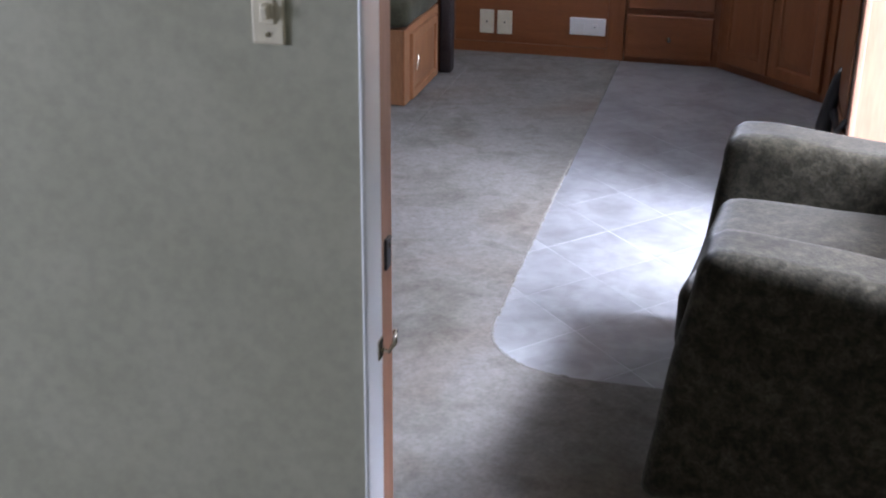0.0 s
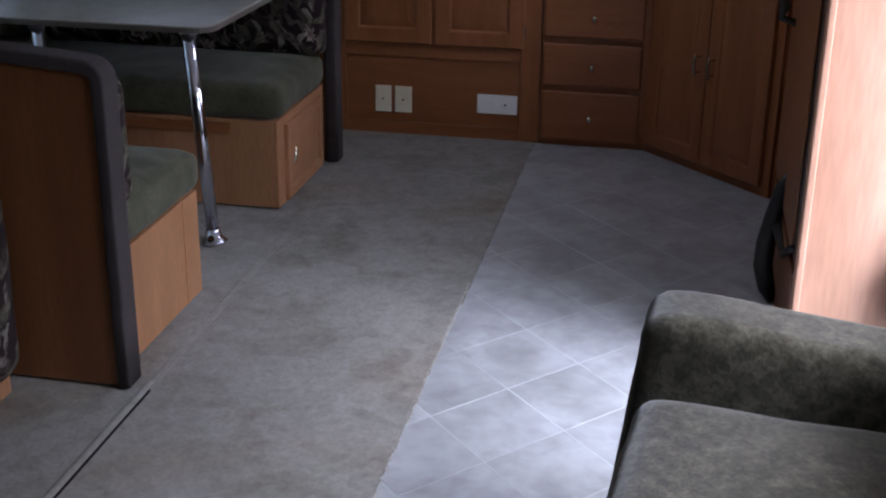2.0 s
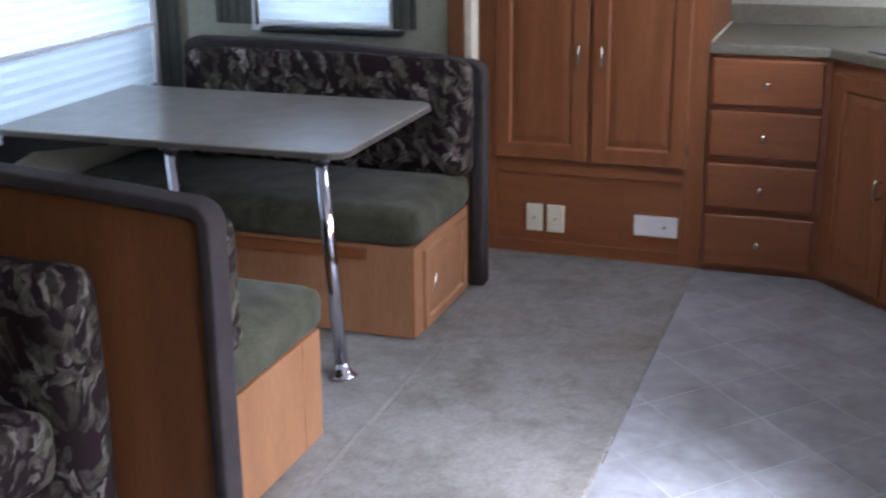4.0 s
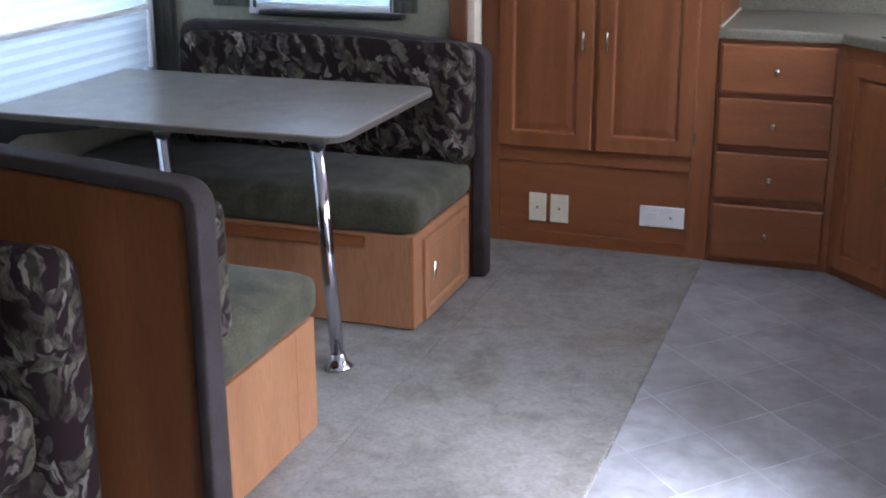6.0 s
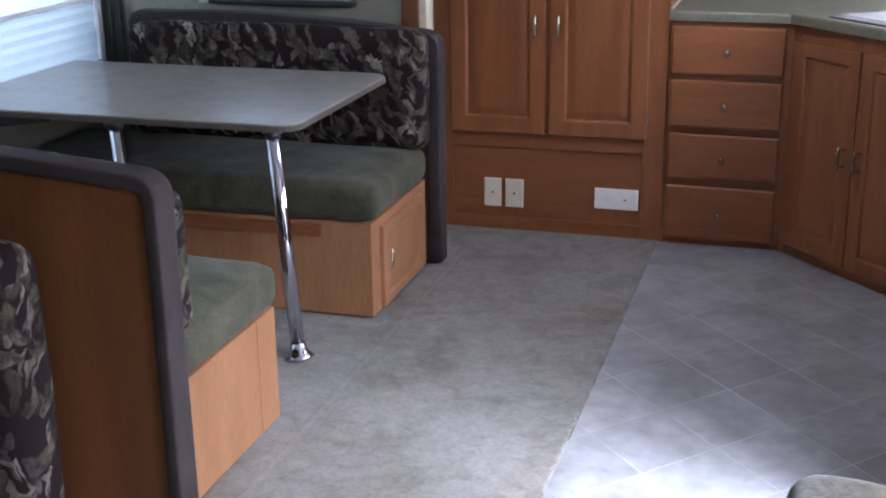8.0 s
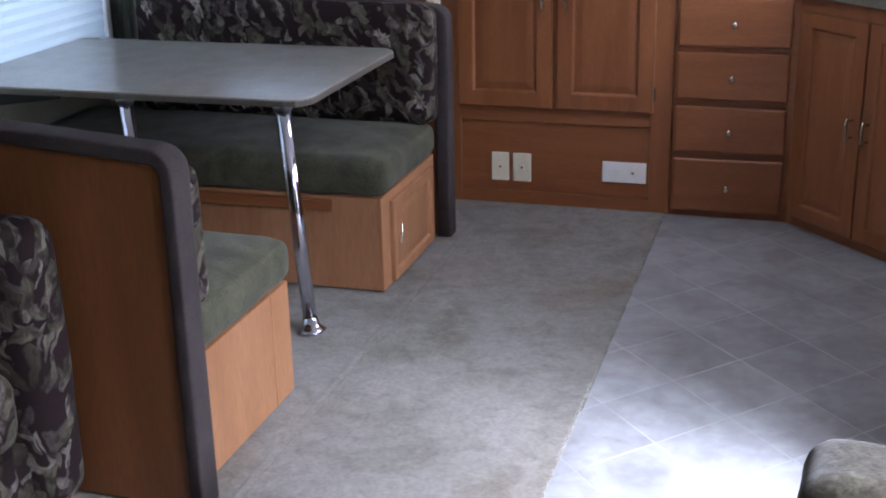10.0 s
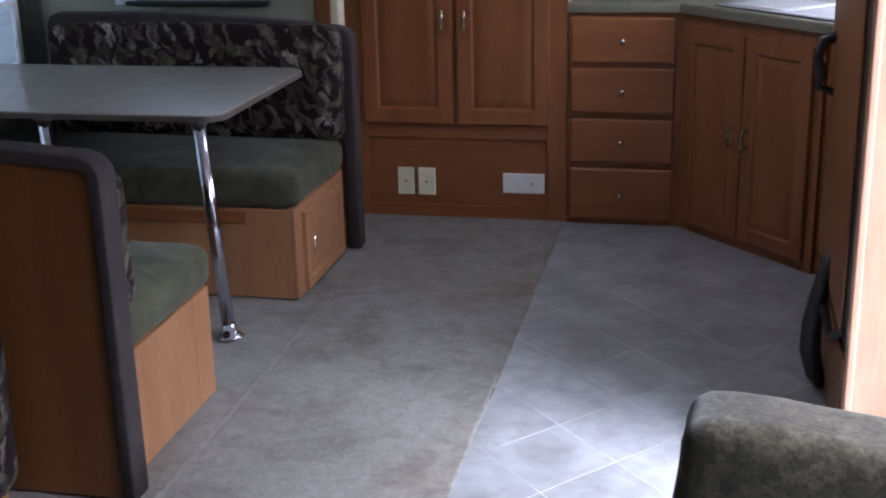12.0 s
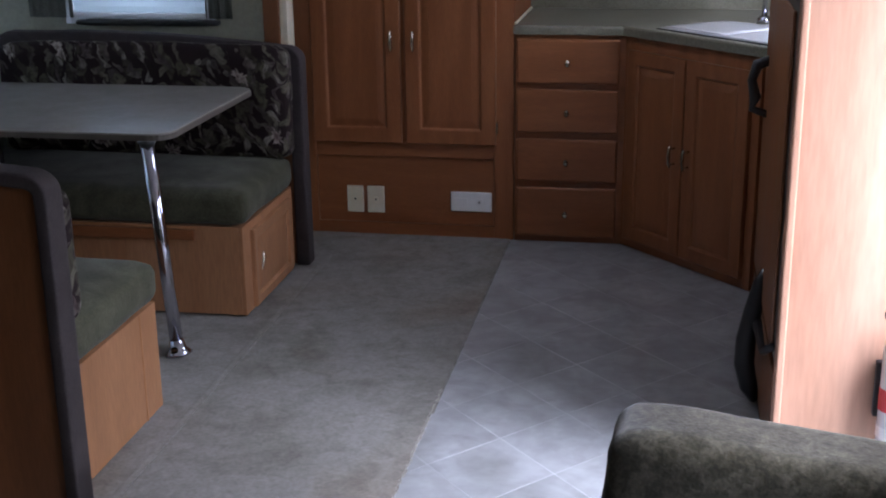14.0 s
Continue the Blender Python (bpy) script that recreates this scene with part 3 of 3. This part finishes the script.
for a, b in ((0.669, 0.850), (0.467, 0.648), (0.262, 0.442), (0.026, 0.238)):
    d = part("drawer", local(block(0.008, 0.422, -0.034, -0.015, a, b, 0.009, 3), drw), WOOD_H, drw)
    k = tube([(0.215, -0.033, (a + b) / 2), (0.215, -0.046, (a + b) / 2), (0.215, -0.052, (a + b) / 2), (0.215, -0.062, (a + b) / 2), (0.215, -0.066, (a + b) / 2)], [0.005, 0.005, 0.0095, 0.011, 0.006], 14)
    for v in k.verts:
        v.co.z += 0.35 * (v.co.z - (a + b) / 2) - (0.003 if v.co.y < -0.05 else 0)
    part("knob", local(k, drw), NICKEL, d, "brushed nickel oval knob", True)

# diagonal sink cabinet
U = Vector((0.50, -0.54, 0)).normalized()
TURN_D = math.degrees(math.atan2(U.y, U.x))
SINK_M = pose(0.452, 0.0, 0, 0, 0, TURN_D)
sinkc = thing("sink_cabinet", "reddish oak corner sink cabinet with two panelled doors", "cabinet", (0.7, -0.25, 0))
LEN = 0.735
inv = Matrix.Translation(-sinkc.location)
part("body", turned(slab([(0.455, 0.01), (0.455, 0.58), (1.48, 0.58), (1.48, -0.545), (0.96, -0.545)], 0.0, 0.865), inv), WOOD, sinkc)
f = block(0, 0.045, -0.014, 0.002, 0, 0.865, 0.002)
block(LEN - 0.045, LEN, -0.014, 0.002, 0, 0.865, 0.002, bm=f)
block(0.045, LEN - 0.045, -0.014, 0.002, 0, 0.05, 0.002, bm=f)
block(0.045, LEN - 0.045, -0.014, 0.002, 0.80, 0.865, 0.002, bm=f)
part("face_frame", turned(f, inv @ SINK_M), WOOD, sinkc)
for x, px in ((0.04, 0.29), (0.372, 0.035)):
    door_with_pull(sinkc, "door", 0.325, 0.775, inv @ SINK_M @ Matrix.Translation((x, -0.015, 0.04)), px, 0.40, 0.055)

# worktop and sink
edge = [(-0.005, -0.035), (0.432, -0.035), (0.955, -0.585), (0.955, -0.60), (1.49, -0.60), (1.49, 0.597), (-0.005, 0.597)]
top = thing("worktop", "grey-green laminate kitchen worktop with a rounded edge", "worktop", (0.5, 0.1, 0.868))
part("slab", turned(slab(edge, 0.868, 0.905, 0.009), Matrix.Translation(-top.location)), LAMINATE, top)
part("backsplash", local(block(-0.004, 1.49, 0.570, 0.596, 0.904, 0.985, 0.004), top), LAMINATE, top)
part("side_trim", local(block(-0.0045, 0.006, -0.02, 0.569, 0.9055, 0.912, 0.002), top), IVORY, top, "pale caulk strip beside the wardrobe")
sink = thing("kitchen_sink", "white enamel corner sink with a cover, set in the worktop", "sink", (0.905, -0.215, 0.906))
SM = pose(0, 0, 0, 0, 0, TURN_D)
rim = pillow(-0.30, 0.30, -0.17, 0.17, 0.0, 0.008, 0.004, 6)
part("rim", turned(rim, SM), PAPER, sink, smooth=True)
part("cover", turned(pillow(-0.285, 0.02, -0.155, 0.155, 0.0075, 0.012, 0.002, 6), SM), PAPER, sink, smooth=True)
part("gasket", turned(block(-0.312, 0.312, -0.182, 0.182, -0.002, 0.003, 0.002), SM), BLACK, sink)
tap = thing("tap", "chrome kitchen tap standing behind the sink", "tap", (0.98, 0.1, 0.905))
part("base", tube([(0, 0, 0), (0, 0, 0.02), (0, 0, 0.03)], [0.03, 0.028, 0.018], 16), CHROME, tap, smooth=True)
part("spout", tube([(0, 0, 0.02), (0, 0, 0.2), (-0.02, -0.02, 0.25), (-0.07, -0.07, 0.27), (-0.12, -0.12, 0.25), (-0.13, -0.13, 0.21)], 0.011, 12), CHROME, tap, smooth=True)

# refrigerator and its end panel
fx = 0.918
fr = thing("refrigerator", "black-framed camper refrigerator with oak door panels", "refrigerator", (1.2, -1.55, 0))
part("body", local(block(fx + 0.03, 1.48, -2.10, -1.10, 0.0, 1.75), fr), BLACK, fr)
for z0, z1 in ((0.285, 1.20), (1.215, 1.74)):
    d = part("door", local(block(fx, fx + 0.03, -2.095, -1.105, z0, z1, 0.006), fr), BLACK, fr)
    part("door_panel", local(block(fx - 0.008, fx, -1.90, -1.125, z0 + 0.02, z1 - 0.02, 0.003), fr), DARKWOOD, d, "oak door insert")
part("lower_panel", local(block(fx - 0.004, fx + 0.03, -1.97, -1.12, 0.01, 0.265, 0.003), fr), DARKWOOD, fr, "oak lower panel")
part("handle", local(tube([(fx, -1.22, 0.96), (fx - 0.04, -1.22, 0.945), (fx - 0.055, -1.23, 0.90), (fx - 0.042, -1.24, 0.85), (fx - 0.05, -1.24, 0.815), (fx, -1.25, 0.80)], [0.016, 0.018, 0.014, 0.018, 0.012, 0.012], 10), fr), BLACK, fr, "black moulded handle", True)
part("lower_handle", local(tube([(fx, -1.52, 0.40), (fx - 0.014, -1.52, 0.36), (fx - 0.03, -1.53, 0.28), (fx - 0.045, -1.54, 0.19), (fx - 0.047, -1.55, 0.12), (fx - 0.03, -1.56, 0.05), (fx - 0.01, -1.56, 0.012)], [0.012, 0.02, 0.026, 0.03, 0.03, 0.026, 0.016], 12), fr), BLACK, fr, "black curved lower moulding", True)
part("brace", local(tube([(fx - 0.02, -1.54, 0.25), (fx - 0.006, -1.70, 0.22), (fx - 0.004, -1.92, 0.32)], [0.016, 0.014, 0.01], 10), fr), BLACK, fr, "black moulded brace", True)
stove_cab = thing("stove_cabinet", "reddish oak cabinet beside the refrigerator", "cabinet", (1.2, -0.82, 0))
part("body", local(block(0.965, 1.48, -1.09, -0.555, 0.0, 0.865), stove_cab), WOOD, stove_cab)
part("worktop_end", local(block(0.955, 1.49, -1.095, -0.605, 0.868, 0.905, 0.004), stove_cab), LAMINATE, stove_cab)
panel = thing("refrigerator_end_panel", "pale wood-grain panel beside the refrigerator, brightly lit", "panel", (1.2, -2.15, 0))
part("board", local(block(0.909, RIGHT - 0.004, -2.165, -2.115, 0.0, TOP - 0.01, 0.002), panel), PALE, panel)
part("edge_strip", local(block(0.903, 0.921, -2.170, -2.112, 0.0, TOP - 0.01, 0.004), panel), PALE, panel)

ext = thing("fire_extinguisher", "small white extinguisher with a red label band on the wood panel", "extinguisher", (1.175, -2.225, 0.20))
part("cylinder", tube([(0, 0, 0), (0, 0, 0.008), (0, 0, 0.245), (0, 0, 0.275), (0, 0, 0.295)], [0.036, 0.04, 0.04, 0.03, 0.016], 24), PAPER, ext, smooth=True)
part("label_band", tube([(0, 0, 0.10), (0, 0, 0.155)], 0.0408, 24, caps=False), RED, ext, "red printed band", True)
part("lower_band", tube([(0, 0, 0.03), (0, 0, 0.06)], 0.0408, 24, caps=False), STEEL, ext, "grey printed band", True)
part("valve", tube([(0, 0, 0.293), (0, 0, 0.325)], 0.014, 14), BLACK, ext)
part("lever", block(-0.045, 0.015, -0.01, 0.01, 0.323, 0.337, 0.004), BLACK, ext)
part("bracket", block(-0.045, 0.045, 0.036, 0.058, 0.06, 0.20, 0.004), BLACK, ext)

# entry door frame
doorway = tagged(new("door_1"), "open entry doorway letting in daylight", kind="structure")
f = block(RIGHT - 0.012, RIGHT + 0.09, -2.985, -2.951, 0.0, 1.94, 0.003)
block(RIGHT - 0.012, RIGHT + 0.09, -2.219, -2.19, 0.0, 1.94, 0.003, bm=f)
block(RIGHT - 0.012, RIGHT + 0.09, -2.951, -2.219, 1.901, 1.94, 0.003, bm=f)
part("door_frame", f, WHITE, doorway)
tagged(part("ground", block(-60, 60, -60, 60, -0.9, -0.8), mat("gravel_ground", (0.30, 0.29, 0.27), 0.9, vary=(0.38, 0.36, 0.33), scale=2, fine=(30, 0.3))), kind="structure", label="pale gravel ground outside")


# dinette benches
def back_panel(parent, y0, y1, xi):
    """Upright bench back: brown board with a padded taupe edging round its outer edge and top."""
    xo, r = -0.752, 0.055
    line = [(xo, 0.014)]
    line += [(xo, z) for z in (0.2, 0.4, 0.6, 0.80)] + [(xo - r * (1 - math.cos(a)), 0.815 + r * math.sin(a)) for a in [math.pi / 2 * i / 6 for i in range(1, 6)]]
    line += [(xo - r - (xo - r - xi) * s, 0.872 + 0.05 * math.sin(math.pi * min(1, s * 1.15) * 0.62)) for s in [i / 14 for i in range(0, 15)]]
    line += [(xi - 0.03, line[-1][1] - 0.012), (xi - 0.045, line[-1][1] - 0.045), (xi - 0.045, 0.5)]
    bm = bmesh.new()
    outline = line + [(xi - 0.045, 0.014)]
    inset = [(x - 0.02 if x > -1 else x + 0.01, z - (0.02 if z > 0.5 else 0)) for x, z in outline]
    front = [bm.verts.new((x, y0 + 0.014, z)) for x, z in inset]
    face = bm.faces.new(front)
    ext_ = bmesh.ops.extrude_face_region(bm, geom=[face])
    bmesh.ops.translate(bm, verts=[v for v in ext_["geom"] if isinstance(v, bmesh.types.BMVert)], vec=(0, y1 - y0 - 0.028, 0))
    part("board", local(bm, parent), DARKWOOD, parent, "brown wood board")
    # edging with a rounded section swept along the line
    bm = bmesh.new()
    ym, hy, dep = (y0 + y1) / 2, (y1 - y0) / 2, 0.036 if y0 < -1 else 0.054
    rings = []
    for i, (x, z) in enumerate(line):
        a, b = Vector(line[max(0, i - 1)]), Vector(line[min(len(line) - 1, i + 1)])
        d = (b - a).normalized()
        nrm = Vector((d.y, -d.x))
        ring = []
        for k in range(20):
            t = math.pi * 2 * (k + 0.5) / 20
            u, v = math.cos(t), math.sin(t)
            u = math.copysign(abs(u) ** 0.28, u)
            v = math.copysign(abs(v) ** 0.28, v)
            off = -dep / 2 + v * dep / 2
            wob = 0.0015 * noise.noise(Vector((x * 9, z * 9, k)))
            ring.append(bm.verts.new((x + nrm.x * (off + wob), ym + u * (hy + wob), z + nrm.y * (off + wob))))
        rings.append(ring)
    for p, q in zip(rings, rings[1:]):
        for k in range(20):
            bm.faces.new((p[k], p[(k + 1) % 20], q[(k + 1) % 20], q[k]))
    bm.faces.new(rings[0])
    bm.faces.new(rings[-1])
    part("edging", local(bm, parent), TAUPE, parent, "padded taupe edging", True)


def bench(name, label, ya, yb, front, pan, seat_back, cush_end, xi, top=0.885):
    """ya..yb: the box; front: its front's y; pan: y range of the back panel."""
    b = thing(name, label, "dinette bench", (-1.5, (ya + yb) / 2, 0.012), "dinette benches")
    part("box", local(block(LEFT + 0.01, -0.824, ya, yb, 0.012, 0.335, 0.003), b), HONEY, b)
    s = 1 if front > (ya + yb) / 2 else -1
    part("side_panel", local(block(-0.824, -0.810, ya, yb, 0.012, 0.335, 0.002), b), HONEY, b)
    part("ledge", local(block(-2.1, -0.98, front - 0.0, front + s * 0.018, 0.285, 0.325, 0.004), b), WOOD_H, b, "wood cleat under the cushion")
    part("seat_cushion", local(pillow(LEFT + 0.02, -0.795, min(ya, front + s * 0.02), max(yb, front + s * 0.02), 0.336, 0.465, 0.045, 18, 0.015, 0.006, ya), b), PLUSH, b, "olive plush cushion", True)
    back_panel(b, *pan, xi)
    c0, c1 = seat_back
    part("back_cushion", local(pillow(xi + 0.0, cush_end, c0, c1, 0.46, top, 0.05, 18, 0.01, 0.008, yb), b), FLORAL, b, "dark floral back cushion", True)
    return b


far = bench("dinette_bench", "dinette bench with olive seat and floral back beside the wardrobe", -1.105, -0.525, -1.105, (-0.515, -0.435), (-0.63, -0.515), -0.777, -1.945)
M = pose(-0.810, 0, 0.012, 0, 0, 90)
inv = Matrix.Translation(-far.location)
fpan, ppan = raised_panel(0.44, 0.285, 0.016, 0.035)
mm = inv @ Matrix.Translation((0, -1.025, 0.008)) @ M
ddoor = part("door", turned(fpan, mm), HONEY, far)
part("panel", turned(ppan, mm), HONEY, ddoor)
part("handle", turned(pull(bmesh.new(), 0.08), inv @ Matrix.Translation((-0.830, -0.935, 0.165)) @ pose(0, 0, 0, 0, 0, 90) @ pose(0, 0, 0, 0, 20, 0)), NICKEL, ddoor, "brushed nickel pull", True)
near = bench("dinette_bench", "dinette bench with olive seat and brown wood back", -2.435, -1.865, -1.865, (-2.525, -2.445), (-2.445, -2.345), -0.768, -2.16, 0.815)
part("corner_strip", local(block(-0.812, -0.807, -1.98, -1.974, 0.012, 0.33, 0.001), near), HONEY, near)

# table
table = thing("dinette_table", "grey laminate dinette table on two chrome legs", "table", (-1.5, -1.09, 0.012))
r = 0.07
pts = []
for cx, cy, a0 in ((-0.897 - r, -1.475 + r, -90), (-0.897 - r, -0.626 - r, 0)):
    pts += [(cx + r * math.cos(radians(a0 + a)), cy + r * math.sin(radians(a0 + a))) for a in range(0, 91, 15)]
pts += [(LEFT + 0.075, -0.626), (LEFT + 0.075, -1.475)]
part("tabletop", local(slab(pts, 0.720, 0.740, 0.003), table), TABLETOP, table)
part("edge_band", local(slab([(x + (0.0015 if x > -2.1 else 0), y + (0.0015 if y > -1 else -0.0015)) for x, y in pts], 0.717, 0.734), table), mat("brown_edge_band", (0.10, 0.085, 0.07), 0.45, vary=(0.13, 0.11, 0.09), scale=10), table)
for x in (-0.967, -1.487):
    leg = part("leg", local(tube([(x, -1.475, 0.71), (x + 0.023, -1.475, 0.375), (x + 0.046, -1.475, 0.04)], 0.0215, 24), table), CHROME, table, "chrome tube leg", True)
    part("foot", local(tube([(x + 0.045, -1.475, 0.06), (x + 0.047, -1.475, 0.032), (x + 0.049, -1.475, 0.018), (x + 0.050, -1.475, 0.012)], [0.0225, 0.028, 0.04, 0.046], 24), table), CHROME, leg, "flared chrome foot", True)
    part("socket", local(tube([(x, -1.475, 0.700), (x, -1.475, 0.708), (x, -1.475, 0.717)], [0.0225, 0.024, 0.03], 20), table), BLACK, leg, "black leg socket", True)

br = bmesh.new()
for y in (-1.425, -1.405):
    br.faces.new([br.verts.new(p) for p in ((LEFT + 0.025, y, 0.56), (LEFT + 0.025, y, 0.712), (-1.76, y, 0.712), (-1.76, y, 0.695), (-2.05, y, 0.655))])
bmesh.ops.bridge_loops(br, edges=[e for e in br.edges if e.is_boundary])
part("wall_bracket", local(br, table), BLACK, table, "black support bracket")

# armchair
chair = thing("armchair", "olive-grey suede armchair with rounded arms", "armchair", (1.0, -3.4, 0.004))  # turned a little once its parts are in place


def arm(y0, y1, x0, x1, zt, lean):
    """A thick arm with a rounded top that bellies slightly at the front."""
    bm = pillow(x0, x1, y0, y1, 0.03, zt, 0.04, 22, 0.0, 0.006, y0)
    for v in bm.verts:
        k = max(0.0, (v.co.z - 0.03) / (zt - 0.03))
        v.co.x += (lean * k) * (1 if v.co.x < (x0 + x1) / 2 else 0)
        v.co.z -= 0.03 * k * max(0.0, (x0 + 0.18 - v.co.x) / 0.18) ** 2
        v.co.z -= 0.075 * k * max(0.0, v.co.x - x0 - 0.1)
    return bm


part("arm", local(arm(-3.06, -2.88, 0.482, 1.42, 0.592, 0.05), chair), CHAIRCLOTH, chair, smooth=True)
part("arm", local(arm(-3.86, -3.68, 0.51, 1.42, 0.60, 0.085), chair), CHAIRCLOTH, chair, smooth=True)
part("base", local(pillow(0.56, 1.40, -3.68, -3.06, 0.04, 0.30, 0.03, 8), chair), CHAIRCLOTH, chair, smooth=True)
part("seat_cushion", local(pillow(0.535, 1.25, -3.675, -3.065, 0.26, 0.445, 0.05, 20, 0.02, 0.008, 3), chair), CHAIRCLOTH, chair, "plump seat cushion", True)
part("backrest", local(pillow(1.18, 1.45, -3.70, -3.04, 0.30, 0.98, 0.08, 16, 0.01, 0.01, 5), chair), CHAIRCLOTH, chair, smooth=True)
for x, y in ((0.62, -3.78), (0.62, -2.96), (1.34, -3.78), (1.34, -2.96)):
    part("foot", local(block(x - 0.03, x + 0.03, y - 0.03, y + 0.03, 0.004, 0.05, 0.004), chair), BLACK, chair)

chair.location, chair.rotation_euler = (0.970, -3.449, 0.004), (0, 0, radians(-6))

# sofa against the slide wall
sofa = thing("sofa", "floral upholstered sofa with rounded arms in the slide-out", "sofa", (-1.6, -3.6, 0.012))
for y0, y1 in ((-2.715, -2.545), (-4.66, -4.49)):
    part("arm", local(pillow(-2.0, -1.006, y0, y1, 0.05, 0.735, 0.075, 20, 0.0, 0.008, y0), sofa), FLORAL, sofa, "floral padded arm", True)
part("base", local(pillow(-2.15, -1.05, -4.49, -2.715, 0.06, 0.26, 0.02, 8), sofa), FLORAL, sofa, smooth=True)
for y0, y1 in ((-4.485, -3.605), (-3.595, -2.72)):
    part("seat_cushion", local(pillow(-1.95, -1.04, y0, y1, 0.25, 0.44, 0.06, 16, 0.02, 0.008, y0), sofa), FLORAL, sofa, smooth=True)
    part("back_cushion", local(pillow(-2.2, -1.88, y0, y1, 0.40, 0.88, 0.08, 16, 0.01, 0.01, y1), sofa), FLORAL, sofa, smooth=True)
for x, y in ((-1.07, -2.63), (-1.07, -4.57), (-1.95, -2.63), (-1.95, -4.57)):
    part("foot", local(block(x - 0.03, x + 0.03, y - 0.03, y + 0.03, 0.012, 0.06, 0.004), sofa), HONEY, sofa, "wood block foot")

# drapes beside the dinette windows
def drape(name, label, m, w, h):
    bm = bmesh.new()
    nx = 24
    cols = []
    for i in range(nx + 1):
        x = w * i / nx
        y = -0.02 + 0.006 * math.sin(i * 1.3) + 0.004 * math.sin(i * 0.7)
        cols.append([bm.verts.new((x, y - 0.004 * math.sin(3 * z), h * z)) for z in [k / 6 for k in range(7)]])
    for a, b in zip(cols, cols[1:]):
        for k in range(6):
            bm.faces.new((a[k], b[k], b[k + 1], a[k + 1]))
    bmesh.ops.solidify(bm, geom=bm.faces[:], thickness=0.003)
    t = thing(name, label, "drape", m.translation)
    part("cloth", turned(bm, Matrix.Translation(-m.translation) @ m), DRAPE, t, smooth=True)


drape("drape", "dark grey-green drape hanging in the slide corner", Matrix.Translation((-2.175, -0.362, 0.4)), 0.105, 1.55)
for x, w in ((-1.905, 0.19), (-1.165, 0.11)):
    drape("drape", "dark grey-green drape beside the small window", Matrix.Translation((x, -0.365, 0.96)), w, 1.0)

# vinyl tiles laid diagonally, clipped by the carpet
HX, HY, X0, Y0, G = 0.169, 0.188, 0.199, -2.286, 0.0027
shared = {}


def tile_mesh(poly, key):
    if key in shared:
        return shared[key]
    bm = slab(poly, -0.006, 0.0, 0.0004)
    bmesh.ops.recalc_face_normals(bm, faces=bm.faces)
    me = bpy.data.meshes.new("tile")
    bm.to_mesh(me)
    bm.free()
    me.materials.append(VINYL)
    shared[key] = me
    return me


def clip(poly, inside, cross):
    out = []
    for p, q in zip(poly, poly[1:] + poly[:1]):
        if inside(p):
            out.append(p)
        if inside(p) != inside(q):
            out.append(cross(p, q))
    return out


def cut(poly, axis, limit, keep_more):
    def inside(p):
        return (p[axis] > limit) == keep_more

    def cross(p, q):
        s = (limit - p[axis]) / (q[axis] - p[axis])
        return (p[0] + s * (q[0] - p[0]), p[1] + s * (q[1] - p[1]))
    return clip(poly, inside, cross)


for k in range(-3, 9):
    for j in range(-8, 14):
        if (k + j) % 2 == 0:
            continue
        cx, cy = X0 + HX * k, Y0 + HY * j
        poly = [(HX - G, 0), (0, HY - G), (-HX + G, 0), (0, -HY + G)]
        whole = list(poly)
        for axis, limit, more in ((0, -0.018 - cx, True), (0, RIGHT - 0.002 - cx, False), (1, 0.02 - cy, False), (1, -3.40 - cy, True)):
            if poly:
                poly = cut(poly, axis, limit, more)
        if len(poly) < 3:
            continue
        t = new("tile", tile_mesh(poly, "whole" if poly == whole else (k, j)))
        t.location = (cx, cy, 0)
        t.parent = floor
